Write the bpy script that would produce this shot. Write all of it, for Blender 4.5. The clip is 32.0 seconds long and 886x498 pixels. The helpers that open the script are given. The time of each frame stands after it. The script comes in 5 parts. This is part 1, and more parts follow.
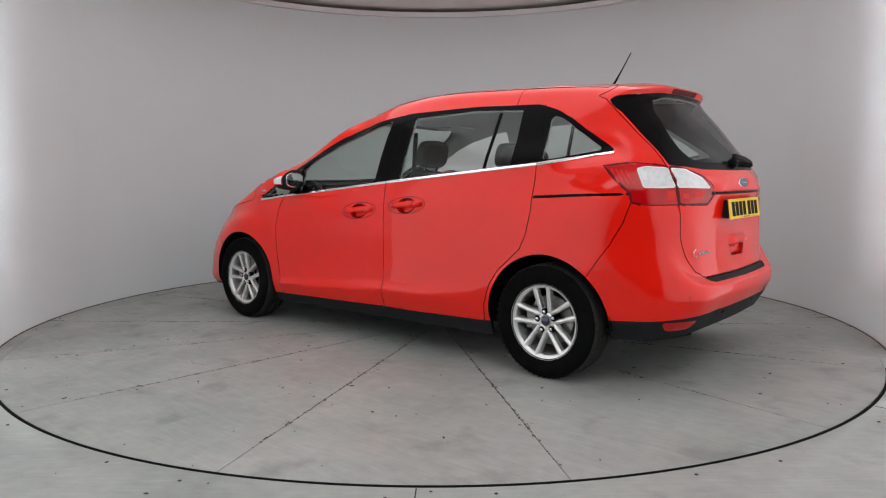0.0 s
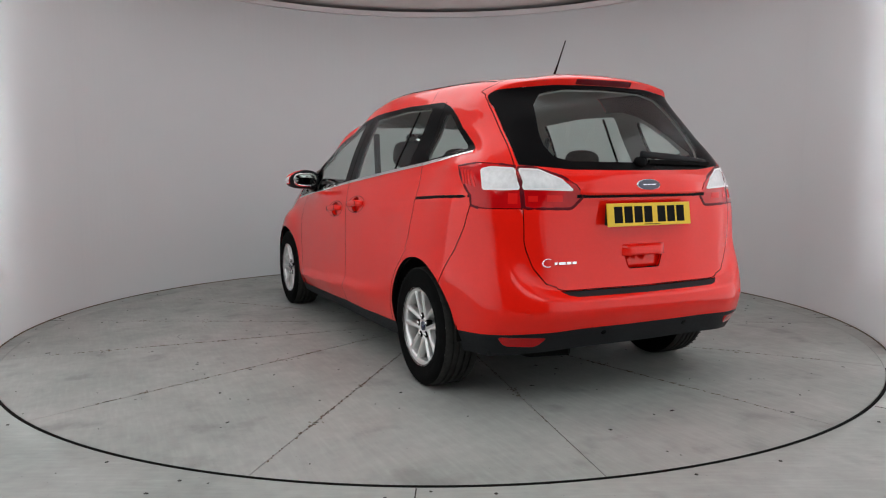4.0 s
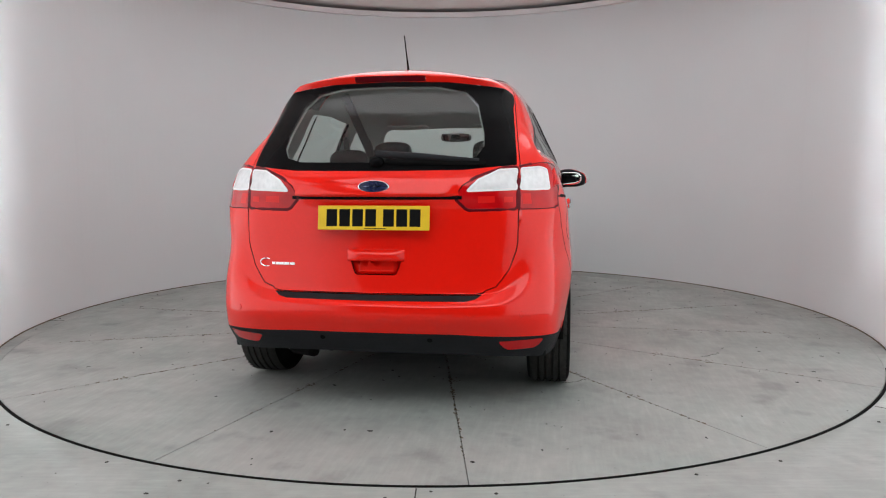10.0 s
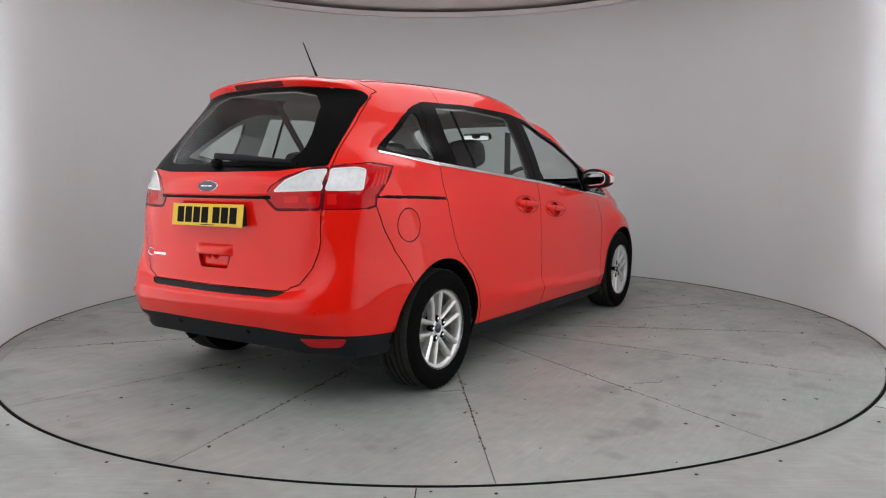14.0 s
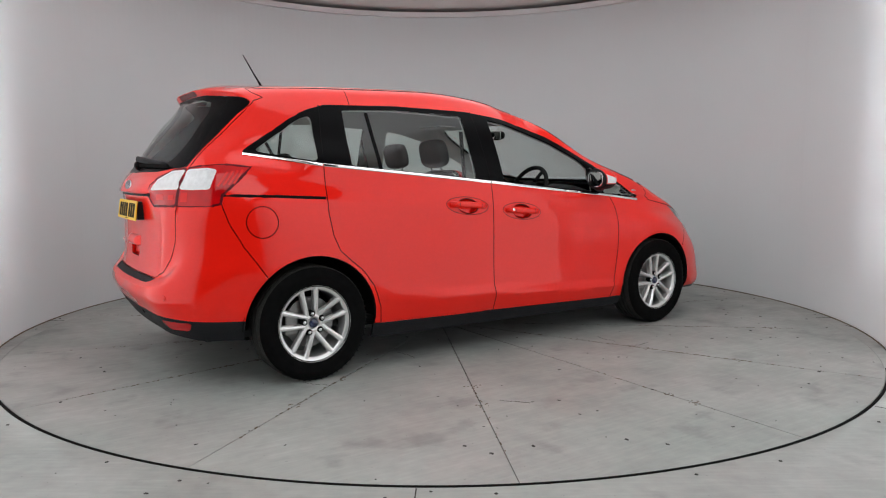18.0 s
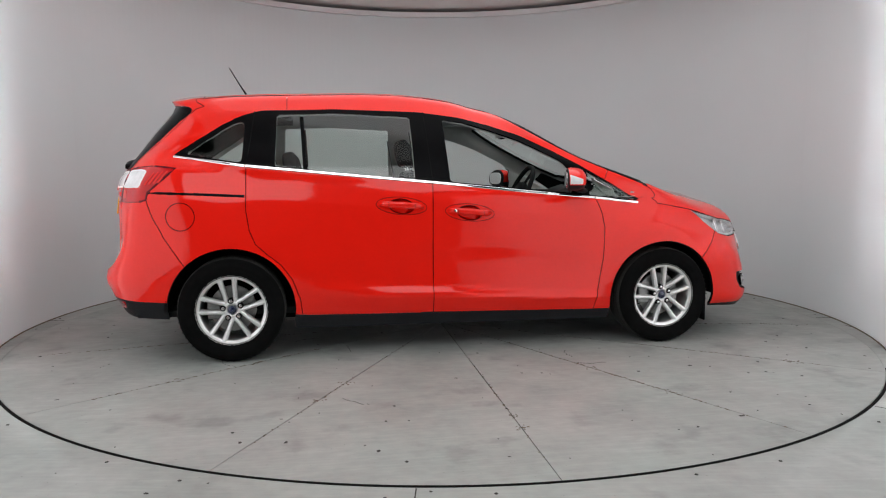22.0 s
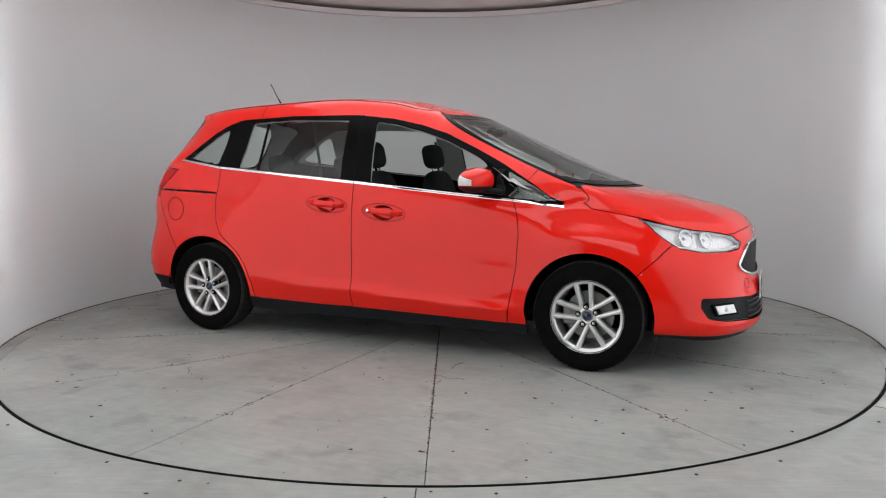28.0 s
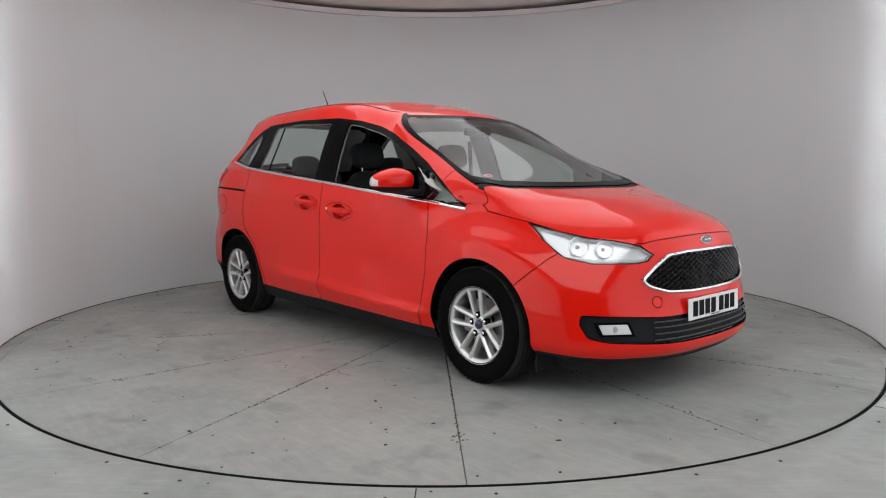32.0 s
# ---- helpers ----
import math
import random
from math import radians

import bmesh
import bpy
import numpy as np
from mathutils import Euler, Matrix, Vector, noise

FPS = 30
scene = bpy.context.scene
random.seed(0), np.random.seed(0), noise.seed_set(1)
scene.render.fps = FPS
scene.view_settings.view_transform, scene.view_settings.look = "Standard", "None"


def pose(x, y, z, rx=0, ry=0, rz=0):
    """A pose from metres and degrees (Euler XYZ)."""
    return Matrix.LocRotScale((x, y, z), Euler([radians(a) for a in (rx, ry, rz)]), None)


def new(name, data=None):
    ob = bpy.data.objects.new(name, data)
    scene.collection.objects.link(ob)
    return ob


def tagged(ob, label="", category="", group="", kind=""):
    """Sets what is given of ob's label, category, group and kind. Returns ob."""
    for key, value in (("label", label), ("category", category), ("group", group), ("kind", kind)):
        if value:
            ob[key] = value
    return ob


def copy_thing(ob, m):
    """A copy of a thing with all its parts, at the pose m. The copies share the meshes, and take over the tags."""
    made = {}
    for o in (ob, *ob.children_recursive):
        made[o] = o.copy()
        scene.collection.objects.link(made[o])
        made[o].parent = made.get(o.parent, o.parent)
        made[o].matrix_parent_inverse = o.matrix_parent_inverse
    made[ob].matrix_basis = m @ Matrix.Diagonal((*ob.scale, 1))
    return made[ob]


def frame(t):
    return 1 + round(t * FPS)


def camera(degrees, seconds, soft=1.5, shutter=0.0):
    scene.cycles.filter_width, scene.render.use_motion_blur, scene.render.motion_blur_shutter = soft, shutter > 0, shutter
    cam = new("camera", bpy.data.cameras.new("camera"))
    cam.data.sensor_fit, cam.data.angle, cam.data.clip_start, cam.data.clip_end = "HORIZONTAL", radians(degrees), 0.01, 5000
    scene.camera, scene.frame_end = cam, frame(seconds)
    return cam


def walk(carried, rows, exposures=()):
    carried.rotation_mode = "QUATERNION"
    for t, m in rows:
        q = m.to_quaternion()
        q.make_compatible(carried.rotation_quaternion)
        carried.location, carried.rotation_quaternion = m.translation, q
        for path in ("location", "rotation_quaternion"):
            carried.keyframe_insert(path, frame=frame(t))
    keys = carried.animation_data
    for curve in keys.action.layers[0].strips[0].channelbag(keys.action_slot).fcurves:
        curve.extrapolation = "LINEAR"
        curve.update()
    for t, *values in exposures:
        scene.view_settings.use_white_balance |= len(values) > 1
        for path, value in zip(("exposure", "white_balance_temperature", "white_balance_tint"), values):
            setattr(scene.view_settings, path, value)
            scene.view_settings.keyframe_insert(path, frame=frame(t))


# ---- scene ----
# the camera stands still in the mouth of the booth
cam = camera(63.25, 32.0, soft=1.1)
CAM = pose(0.023, -5.449, 1.133, 90 - 5.965, 0, 0) @ pose(0, 0, 0, 0, 0, -0.224)
walk(cam, [(0.0, CAM), (32.0, CAM)], exposures=[(0.0, 0.18), (6.0, 0.1), (7.0, 0.14), (8.0, 0.27), (9.0, 0.54), (10.0, 0.44), (11.0, 0.3), (12.0, 0.24), (13.0, 0.22), (23.0, 0.28), (28.0, 0.28), (32.0, 0.14)])

# heading of the car and turntable, degrees, by the second
TURN = [(0.0, 140.15), (1.0, 134.07), (2.0, 128.05), (3.0, 122.10), (6.0, 104.45), (7.0, 98.54), (8.0, 92.64),
        (9.0, 86.73), (10.0, 80.84), (11.0, 74.98), (12.0, 69.12), (13.0, 63.20), (14.0, 57.20), (17.0, 39.36),
        (18.0, 33.52), (19.0, 27.73), (20.0, 21.84), (21.0, 15.94), (22.0, 10.08), (23.0, 4.29), (24.0, -1.46),
        (25.0, -7.19), (28.0, -24.55), (29.0, -30.34), (30.0, -36.20), (31.0, -42.17), (32.0, -48.20)]

# ---- light ----
world = bpy.data.worlds.new("world")
world.use_nodes = True
scene.world = world
world.node_tree.nodes["Background"].inputs[0].default_value = (0.8, 0.85, 0.9, 1)
world.node_tree.nodes["Background"].inputs[1].default_value = 0.02

# ---- materials ----
def material(name, color, rough=0.5, metal=0.0, coat=0.0, coat_ior=1.5, grain=0.0, scale=40.0, bump=0.0, bump_scale=200.0,
             spread=0.0, spec=0.5, transmission=0.0, ior=1.45, emit=None, strength=0.0, coords="Object"):
    """A principled material with two scales of colour variation, roughness variation and fine relief."""
    m = bpy.data.materials.new(name)
    m.use_nodes = True
    nt = m.node_tree
    b = nt.nodes["Principled BSDF"]
    b.inputs["Base Color"].default_value = (*color, 1)
    b.inputs["Roughness"].default_value = rough
    b.inputs["Metallic"].default_value = metal
    b.inputs["Coat Weight"].default_value = coat
    b.inputs["Coat Roughness"].default_value = 0.045
    b.inputs["Coat IOR"].default_value = coat_ior
    b.inputs["IOR"].default_value = ior
    b.inputs["Specular IOR Level"].default_value = spec
    b.inputs["Transmission Weight"].default_value = transmission
    if emit:
        b.inputs["Emission Color"].default_value = (*emit, 1)
        b.inputs["Emission Strength"].default_value = strength
    if grain or bump or spread:
        tc = nt.nodes.new("ShaderNodeTexCoord")
    if grain or spread:
        n1 = nt.nodes.new("ShaderNodeTexNoise")
        n1.inputs["Scale"].default_value = scale
        n1.inputs["Detail"].default_value = 5
        nt.links.new(tc.outputs[coords], n1.inputs["Vector"])
        n2 = nt.nodes.new("ShaderNodeTexNoise")
        n2.inputs["Scale"].default_value = scale * 0.11
        n2.inputs["Detail"].default_value = 3
        nt.links.new(tc.outputs[coords], n2.inputs["Vector"])
        add = nt.nodes.new("ShaderNodeMath")
        add.operation = "ADD"
        nt.links.new(n1.outputs["Fac"], add.inputs[0])
        nt.links.new(n2.outputs["Fac"], add.inputs[1])
        ramp = nt.nodes.new("ShaderNodeMapRange")
        ramp.inputs["From Min"].default_value, ramp.inputs["From Max"].default_value = 0.6, 1.4
        nt.links.new(add.outputs[0], ramp.inputs["Value"])
        mix = nt.nodes.new("ShaderNodeMix")
        mix.data_type = "RGBA"
        mix.inputs["A"].default_value = (*[c * (1 - grain) for c in color], 1)
        mix.inputs["B"].default_value = (*[min(1, c * (1 + grain)) for c in color], 1)
        nt.links.new(ramp.outputs[0], mix.inputs["Factor"])
        nt.links.new(mix.outputs["Result"], b.inputs["Base Color"])
        if spread:
            rr = nt.nodes.new("ShaderNodeMapRange")
            rr.inputs["From Min"].default_value, rr.inputs["From Max"].default_value = 0.6, 1.4
            rr.inputs["To Min"].default_value, rr.inputs["To Max"].default_value = max(0.0, rough - spread), rough + spread
            nt.links.new(add.outputs[0], rr.inputs["Value"])
            nt.links.new(rr.outputs[0], b.inputs["Roughness"])
    if bump:
        n3 = nt.nodes.new("ShaderNodeTexNoise")
        n3.inputs["Scale"].default_value = bump_scale
        n3.inputs["Detail"].default_value = 4
        nt.links.new(tc.outputs[coords], n3.inputs["Vector"])
        bp = nt.nodes.new("ShaderNodeBump")
        bp.inputs["Strength"].default_value = bump
        bp.inputs["Distance"].default_value = 0.002
        nt.links.new(n3.outputs["Fac"], bp.inputs["Height"])
        nt.links.new(bp.outputs[0], b.inputs["Normal"])
    return m


# dark colour that paints shade into gaps and grooves of the red body
GAP_SHADE = material("gap_shade", (0.012, 0.006, 0.006), 0.8, spec=0.1)
RED = material("red_paint", (0.86, 0.010, 0.003), 0.4, coat=1.0, coat_ior=1.42, spec=0.1, grain=0.03, scale=60, spread=0.04)
BLACK_PLASTIC = material("black_plastic", (0.016, 0.017, 0.019), 0.55, spec=0.15, grain=0.2, scale=90, bump=0.25, bump_scale=900)
GLOSS_BLACK = material("gloss_black", (0.004, 0.004, 0.0045), 0.25, spec=0.05, grain=0.1, scale=30)
DARK = material("dark_cavity", (0.006, 0.006, 0.006), 0.9, spec=0.1)
CHROME = material("chrome", (0.86, 0.87, 0.88), 0.08, metal=1.0)
SILVER = material("silver_alloy", (0.84, 0.84, 0.83), 0.3, metal=0.75, grain=0.05, scale=50, coat=0.3)
RUBBER = material("tyre_rubber", (0.005, 0.005, 0.005), 0.85, grain=0.35, scale=25, bump=0.3, bump_scale=300, spec=0.05)
TREAD = material("tyre_tread", (0.032, 0.031, 0.029), 0.9, grain=0.35, scale=40, bump=0.4, bump_scale=250, spec=0.2)
NUT = material("nut_chrome", (0.72, 0.72, 0.72), 0.22, metal=1.0)
STEEL = material("brake_steel", (0.28, 0.275, 0.27), 0.4, metal=1.0, grain=0.2, scale=30)


def clear_glass(name, tint, rough=0.0, darken=0.0):
    """Thin glass sheet: mostly see-through, with a mirror sheen by angle."""
    m = bpy.data.materials.new(name)
    m.use_nodes = True
    nt = m.node_tree
    nt.nodes.clear()
    out = nt.nodes.new("ShaderNodeOutputMaterial")
    tr = nt.nodes.new("ShaderNodeBsdfTransparent")
    tr.inputs[0].default_value = (*tint, 1)
    gl = nt.nodes.new("ShaderNodeBsdfGlossy")
    gl.inputs["Roughness"].default_value = rough
    gl.inputs["Color"].default_value = (1, 1, 1, 1)
    lw = nt.nodes.new("ShaderNodeLayerWeight")
    pw = nt.nodes.new("ShaderNodeMath")
    pw.operation = "POWER"
    pw.inputs[1].default_value = 5.0
    nt.links.new(lw.outputs["Facing"], pw.inputs[0])
    lw.inputs["Blend"].default_value = 0.5
    fr = nt.nodes.new("ShaderNodeMapRange")
    fr.inputs["To Min"].default_value, fr.inputs["To Max"].default_value = 0.045, 0.8
    nt.links.new(pw.outputs[0], fr.inputs["Value"])
    mx = nt.nodes.new("ShaderNodeMixShader")
    nt.links.new(fr.outputs[0], mx.inputs[0])
    nt.links.new(tr.outputs[0], mx.inputs[1])
    nt.links.new(gl.outputs[0], mx.inputs[2])
    nt.links.new(mx.outputs[0], out.inputs[0])
    return m


GLASS = clear_glass("window_glass", (0.78, 0.85, 0.82))
LAMP_SILVER = material("lamp_reflector", (0.82, 0.825, 0.83), 0.22, metal=0.45, grain=0.1, scale=30)
SMOKE = material("lamp_bowl", (0.42, 0.42, 0.43), 0.12, metal=1.0, grain=0.3, scale=60)
LINING = material("headlining_cloth", (0.55, 0.55, 0.53), 0.9, grain=0.06, scale=40, bump=0.2, bump_scale=500)
CLOTH = material("seat_cloth", (0.022, 0.023, 0.026), 0.9, grain=0.25, scale=60, bump=0.3, bump_scale=600)
DASH = material("dashboard_plastic", (0.009, 0.0095, 0.010), 0.7, spec=0.25, grain=0.15, scale=50, bump=0.2, bump_scale=700)
BLUE = material("badge_blue", (0.008, 0.013, 0.055), 0.2, coat=1.0, grain=0.1, scale=90)
YELLOW = material("plate_yellow", (0.80, 0.52, 0.02), 0.35, grain=0.05, scale=40)
WHITE = material("plate_white", (0.80, 0.80, 0.80), 0.35, grain=0.04, scale=40)
MIRROR = material("mirror_silver", (0.9, 0.9, 0.9), 0.02, metal=1.0)
LAMP_GLASS = material("bulb_glass", (0.85, 0.86, 0.88), 0.1, coat=1.0)
SLAT = material("slat_satin", (0.025, 0.025, 0.027), 0.3, coat=0.4)
INK = material("plate_ink", (0.006, 0.006, 0.006), 0.6, spec=0.08)
LENS = clear_glass("lamp_lens", (0.98, 0.985, 0.99))
RED_LENS = material("red_lens", (0.50, 0.003, 0.005), 0.12, coat=0.8, coat_ior=1.36, spec=0.2, grain=0.35, scale=10)
RIB = material("red_rib", (0.74, 0.012, 0.010), 0.2, coat=0.3, spec=0.2)
MAROON = material("maroon_edge", (0.11, 0.002, 0.006), 0.25, spec=0.2, grain=0.1, scale=40)
WHITE_LENS = material("white_lens", (0.76, 0.76, 0.77), 0.2, coat=0.5, grain=0.16, scale=45)
WALL = material("wall_plaster", (0.72, 0.755, 0.765), 0.75, grain=0.03, scale=3, bump=0.15, bump_scale=60, coords="Generated")


def painted_board(name):
    """Worn grey-green floor paint: blotches, wiped streaks, specks and uneven gloss."""
    m = material(name, (0.36, 0.372, 0.355), 0.5)
    nt = m.node_tree
    b = nt.nodes["Principled BSDF"]
    tc = nt.nodes.new("ShaderNodeTexCoord")

    def noise_of(scale, detail, stretch=(1, 1, 1), turn=0.0):
        mp = nt.nodes.new("ShaderNodeMapping")
        mp.inputs["Scale"].default_value = stretch
        mp.inputs["Rotation"].default_value = (0, 0, turn)
        n = nt.nodes.new("ShaderNodeTexNoise")
        n.inputs["Scale"].default_value, n.inputs["Detail"].default_value = scale, detail
        nt.links.new(tc.outputs["Object"], mp.inputs["Vector"])
        nt.links.new(mp.outputs[0], n.inputs["Vector"])
        return n.outputs["Fac"]

    def stretch_to(src, lo, hi, a, c):
        r = nt.nodes.new("ShaderNodeMapRange")
        r.inputs["From Min"].default_value, r.inputs["From Max"].default_value = lo, hi
        r.inputs["To Min"].default_value, r.inputs["To Max"].default_value = a, c
        nt.links.new(src, r.inputs["Value"])
        return r.outputs[0]

    def times(p, q):
        n = nt.nodes.new("ShaderNodeMath")
        n.operation = "MULTIPLY"
        nt.links.new(p, n.inputs[0])
        nt.links.new(q, n.inputs[1])
        return n.outputs[0]

    blot = stretch_to(noise_of(1.4, 5), 0.3, 0.7, 0.86, 1.10)
    fine = stretch_to(noise_of(14, 6), 0.3, 0.7, 0.93, 1.06)
    wipe = stretch_to(noise_of(5, 4, (1, 9, 1), 0.6), 0.45, 0.75, 0.99, 1.10)
    dirt = stretch_to(noise_of(3.3, 7), 0.58, 0.70, 1.0, 0.76)
    speck = stretch_to(noise_of(55, 2), 0.72, 0.76, 1.0, 0.72)
    shade = times(times(times(blot, fine), times(wipe, dirt)), speck)
    mix = nt.nodes.new("ShaderNodeVectorMath")
    mix.operation = "SCALE"
    hue = nt.nodes.new("ShaderNodeMix")
    hue.data_type = "RGBA"
    hue.inputs["A"].default_value = (0.308, 0.334, 0.312, 1)
    hue.inputs["B"].default_value = (0.346, 0.350, 0.332, 1)
    nt.links.new(stretch_to(noise_of(0.9, 3), 0.35, 0.65, 0, 1), hue.inputs["Factor"])
    nt.links.new(hue.outputs["Result"], mix.inputs[0])
    nt.links.new(shade, mix.inputs["Scale"])
    nt.links.new(mix.outputs[0], b.inputs["Base Color"])
    nt.links.new(stretch_to(noise_of(4, 5), 0.3, 0.7, 0.40, 0.66), b.inputs["Roughness"])
    b.inputs["Specular IOR Level"].default_value = 0.45
    bp = nt.nodes.new("ShaderNodeBump")
    bp.inputs["Strength"].default_value, bp.inputs["Distance"].default_value = 0.25, 0.002
    nt.links.new(noise_of(70, 5), bp.inputs["Height"])
    nt.links.new(bp.outputs[0], b.inputs["Normal"])
    return m


FLOOR = painted_board("painted_board")
GRIME = material("brown_grime", (0.13, 0.10, 0.065), 0.9, grain=0.4, scale=60)
FLECK = material("dark_fleck", (0.035, 0.033, 0.03), 0.9, grain=0.4, scale=60)
CEILING = material("ceiling_board", (0.92, 0.88, 0.86), 0.8, grain=0.03, scale=5)
TRIM = material("white_trim", (0.8, 0.8, 0.8), 0.5, grain=0.02, scale=5)
HALL = material("hall_wall", (0.05, 0.05, 0.052), 0.8, grain=0.06, scale=3)
LAMP = material("tube_light", (0.9, 0.9, 0.9), 0.5, emit=(0.92, 0.96, 1.0), strength=34.0)
SOFT = material("light_diffuser", (0.8, 0.8, 0.8), 0.5, emit=(0.95, 0.975, 1.0), strength=0.75)
PASSAGE = material("passage_diffuser", (0.8, 0.8, 0.8), 0.5, emit=(0.93, 0.97, 1.0), strength=0.75)
OVERHEAD_FILL = material("overhead_fill", (0.8, 0.8, 0.8), 0.5, emit=(0.95, 0.98, 1.0), strength=1.05)
FRONT_FILL = material("front_fill", (0.8, 0.8, 0.8), 0.5, emit=(0.95, 0.98, 1.0), strength=1.7)


def uneven_glow(m, y0, y1, low, high):
    """Paints a falloff along y into a panel's emission; no tubes stand behind it."""
    nt = m.node_tree
    tc = nt.nodes.new("ShaderNodeTexCoord")
    sep = nt.nodes.new("ShaderNodeSeparateXYZ")
    nt.links.new(tc.outputs["Object"], sep.inputs[0])
    mr = nt.nodes.new("ShaderNodeMapRange")
    mr.interpolation_type = "SMOOTHSTEP"
    mr.inputs["From Min"].default_value, mr.inputs["From Max"].default_value = y0, y1
    mr.inputs["To Min"].default_value, mr.inputs["To Max"].default_value = low, high
    nt.links.new(sep.outputs["Y"], mr.inputs["Value"])
    nt.links.new(mr.outputs[0], nt.nodes["Principled BSDF"].inputs["Emission Strength"])


uneven_glow(PASSAGE, -2.0, 0.6, 0.10, 0.64)


def translucent(name, color, through_color, y0, y1):
    """A painted sheet that turns more and more translucent from y0 to y1."""
    m = bpy.data.materials.new(name)
    m.use_nodes = True
    nt = m.node_tree
    nt.nodes.clear()
    out = nt.nodes.new("ShaderNodeOutputMaterial")
    a = nt.nodes.new("ShaderNodeBsdfDiffuse")
    a.inputs[0].default_value = (*color, 1)
    b = nt.nodes.new("ShaderNodeBsdfTranslucent")
    tc = nt.nodes.new("ShaderNodeTexCoord")
    sep = nt.nodes.new("ShaderNodeSeparateXYZ")
    nt.links.new(tc.outputs["Object"], sep.inputs[0])
    mr = nt.nodes.new("ShaderNodeMapRange")
    mr.interpolation_type = "SMOOTHSTEP"
    mr.inputs["From Min"].default_value, mr.inputs["From Max"].default_value = y0, y1
    nt.links.new(sep.outputs["Y"], mr.inputs["Value"])
    mix = nt.nodes.new("ShaderNodeMix")
    mix.data_type = "RGBA"
    mix.inputs["A"].default_value = (0, 0, 0, 1)
    mix.inputs["B"].default_value = (*through_color, 1)
    nt.links.new(mr.outputs[0], mix.inputs["Factor"])
    nt.links.new(mix.outputs["Result"], b.inputs[0])
    ad = nt.nodes.new("ShaderNodeAddShader")
    nt.links.new(a.outputs[0], ad.inputs[0])
    nt.links.new(b.outputs[0], ad.inputs[1])
    nt.links.new(ad.outputs[0], out.inputs[0])
    return m


# puts the fade of the wall's glow into the sheet's translucency
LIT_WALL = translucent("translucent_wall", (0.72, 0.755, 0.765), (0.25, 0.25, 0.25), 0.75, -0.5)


# ---- mesh tools ----
def part(name, bm, material, parent=None, label="", smooth=False):
    """Links a bmesh as one mesh object under a thing or a part."""
    me = bpy.data.meshes.new(name)
    bmesh.ops.recalc_face_normals(bm, faces=bm.faces[:])
    bm.to_mesh(me)
    bm.free()
    for mat in material if isinstance(material, (list, tuple)) else (material,):
        me.materials.append(mat)
    if smooth:
        me.polygons.foreach_set("use_smooth", [True] * len(me.polygons))
    ob = new(name, me)
    if parent:
        ob.parent = parent
    if label:
        tagged(ob, label)
    return ob


def box(x0, y0, z0, x1, y1, z1, bevel=0.0, bm=None, m=None):
    own = bm or bmesh.new()
    tmp = bmesh.new()
    bmesh.ops.create_cube(tmp, size=1)
    for v in tmp.verts:
        v.co = Vector(((x0 + x1) / 2 + v.co.x * (x1 - x0), (y0 + y1) / 2 + v.co.y * (y1 - y0), (z0 + z1) / 2 + v.co.z * (z1 - z0)))
    if bevel:
        bmesh.ops.bevel(tmp, geom=tmp.edges[:], offset=bevel, segments=3, affect="EDGES", profile=0.5)
    if m:
        tmp.transform(m)
    merge(own, tmp)
    return own


def merge(bm, other):
    me = bpy.data.meshes.new("tmp")
    other.to_mesh(me)
    other.free()
    bm.from_mesh(me)
    bpy.data.meshes.remove(me)
    return bm


def lathe(profile, steps=64, axis="y", closed=False, bm=None):
    """Turns (radius, along) pairs round an axis."""
    own = bm or bmesh.new()
    rings = []
    for r, a in profile:
        ring = []
        for i in range(steps):
            c, s = math.cos(2 * math.pi * i / steps) * r, math.sin(2 * math.pi * i / steps) * r
            ring.append(own.verts.new((c, a, s) if axis == "y" else (c, s, a) if axis == "z" else (a, c, s)))
        rings.append(ring)
    pairs = list(zip(rings, rings[1:])) + ([(rings[-1], rings[0])] if closed else [])
    for a, b in pairs:
        for i in range(steps):
            own.faces.new((a[i], a[(i + 1) % steps], b[(i + 1) % steps], b[i]))
    return own


def tube(path, radius, sides=8, bm=None, flat=1.0, up=None, cap=True):
    """A round or flattened bar along a path; radius may vary by point."""
    own = bm or bmesh.new()
    pts = [Vector(p) for p in path]
    rings = []
    for i, p in enumerate(pts):
        d = (pts[min(i + 1, len(pts) - 1)] - pts[max(i - 1, 0)]).normalized()
        ref = Vector(up) if up else (Vector((0, 0, 1)) if abs(d.z) < 0.9 else Vector((1, 0, 0)))
        a = d.cross(ref).normalized()
        b = a.cross(d)
        r = radius[i] if isinstance(radius, (list, tuple)) else radius
        rings.append([own.verts.new(p + a * (r * math.cos(2 * math.pi * k / sides)) + b * (r * flat * math.sin(2 * math.pi * k / sides)))
                      for k in range(sides)])
    for a, b in zip(rings, rings[1:]):
        for k in range(sides):
            own.faces.new((a[k], a[(k + 1) % sides], b[(k + 1) % sides], b[k]))
    if cap:
        own.faces.new(rings[0])
        own.faces.new(rings[-1][::-1])
    return own

# ---- the booth ----
WX, WY, WR, WH = 0.0, 0.18, 3.07, 3.0
WALL_END = 114.0


def arc_point(deg, r, z):
    a = radians(deg)
    return Vector((WX + r * math.sin(a), WY + r * math.cos(a), z))


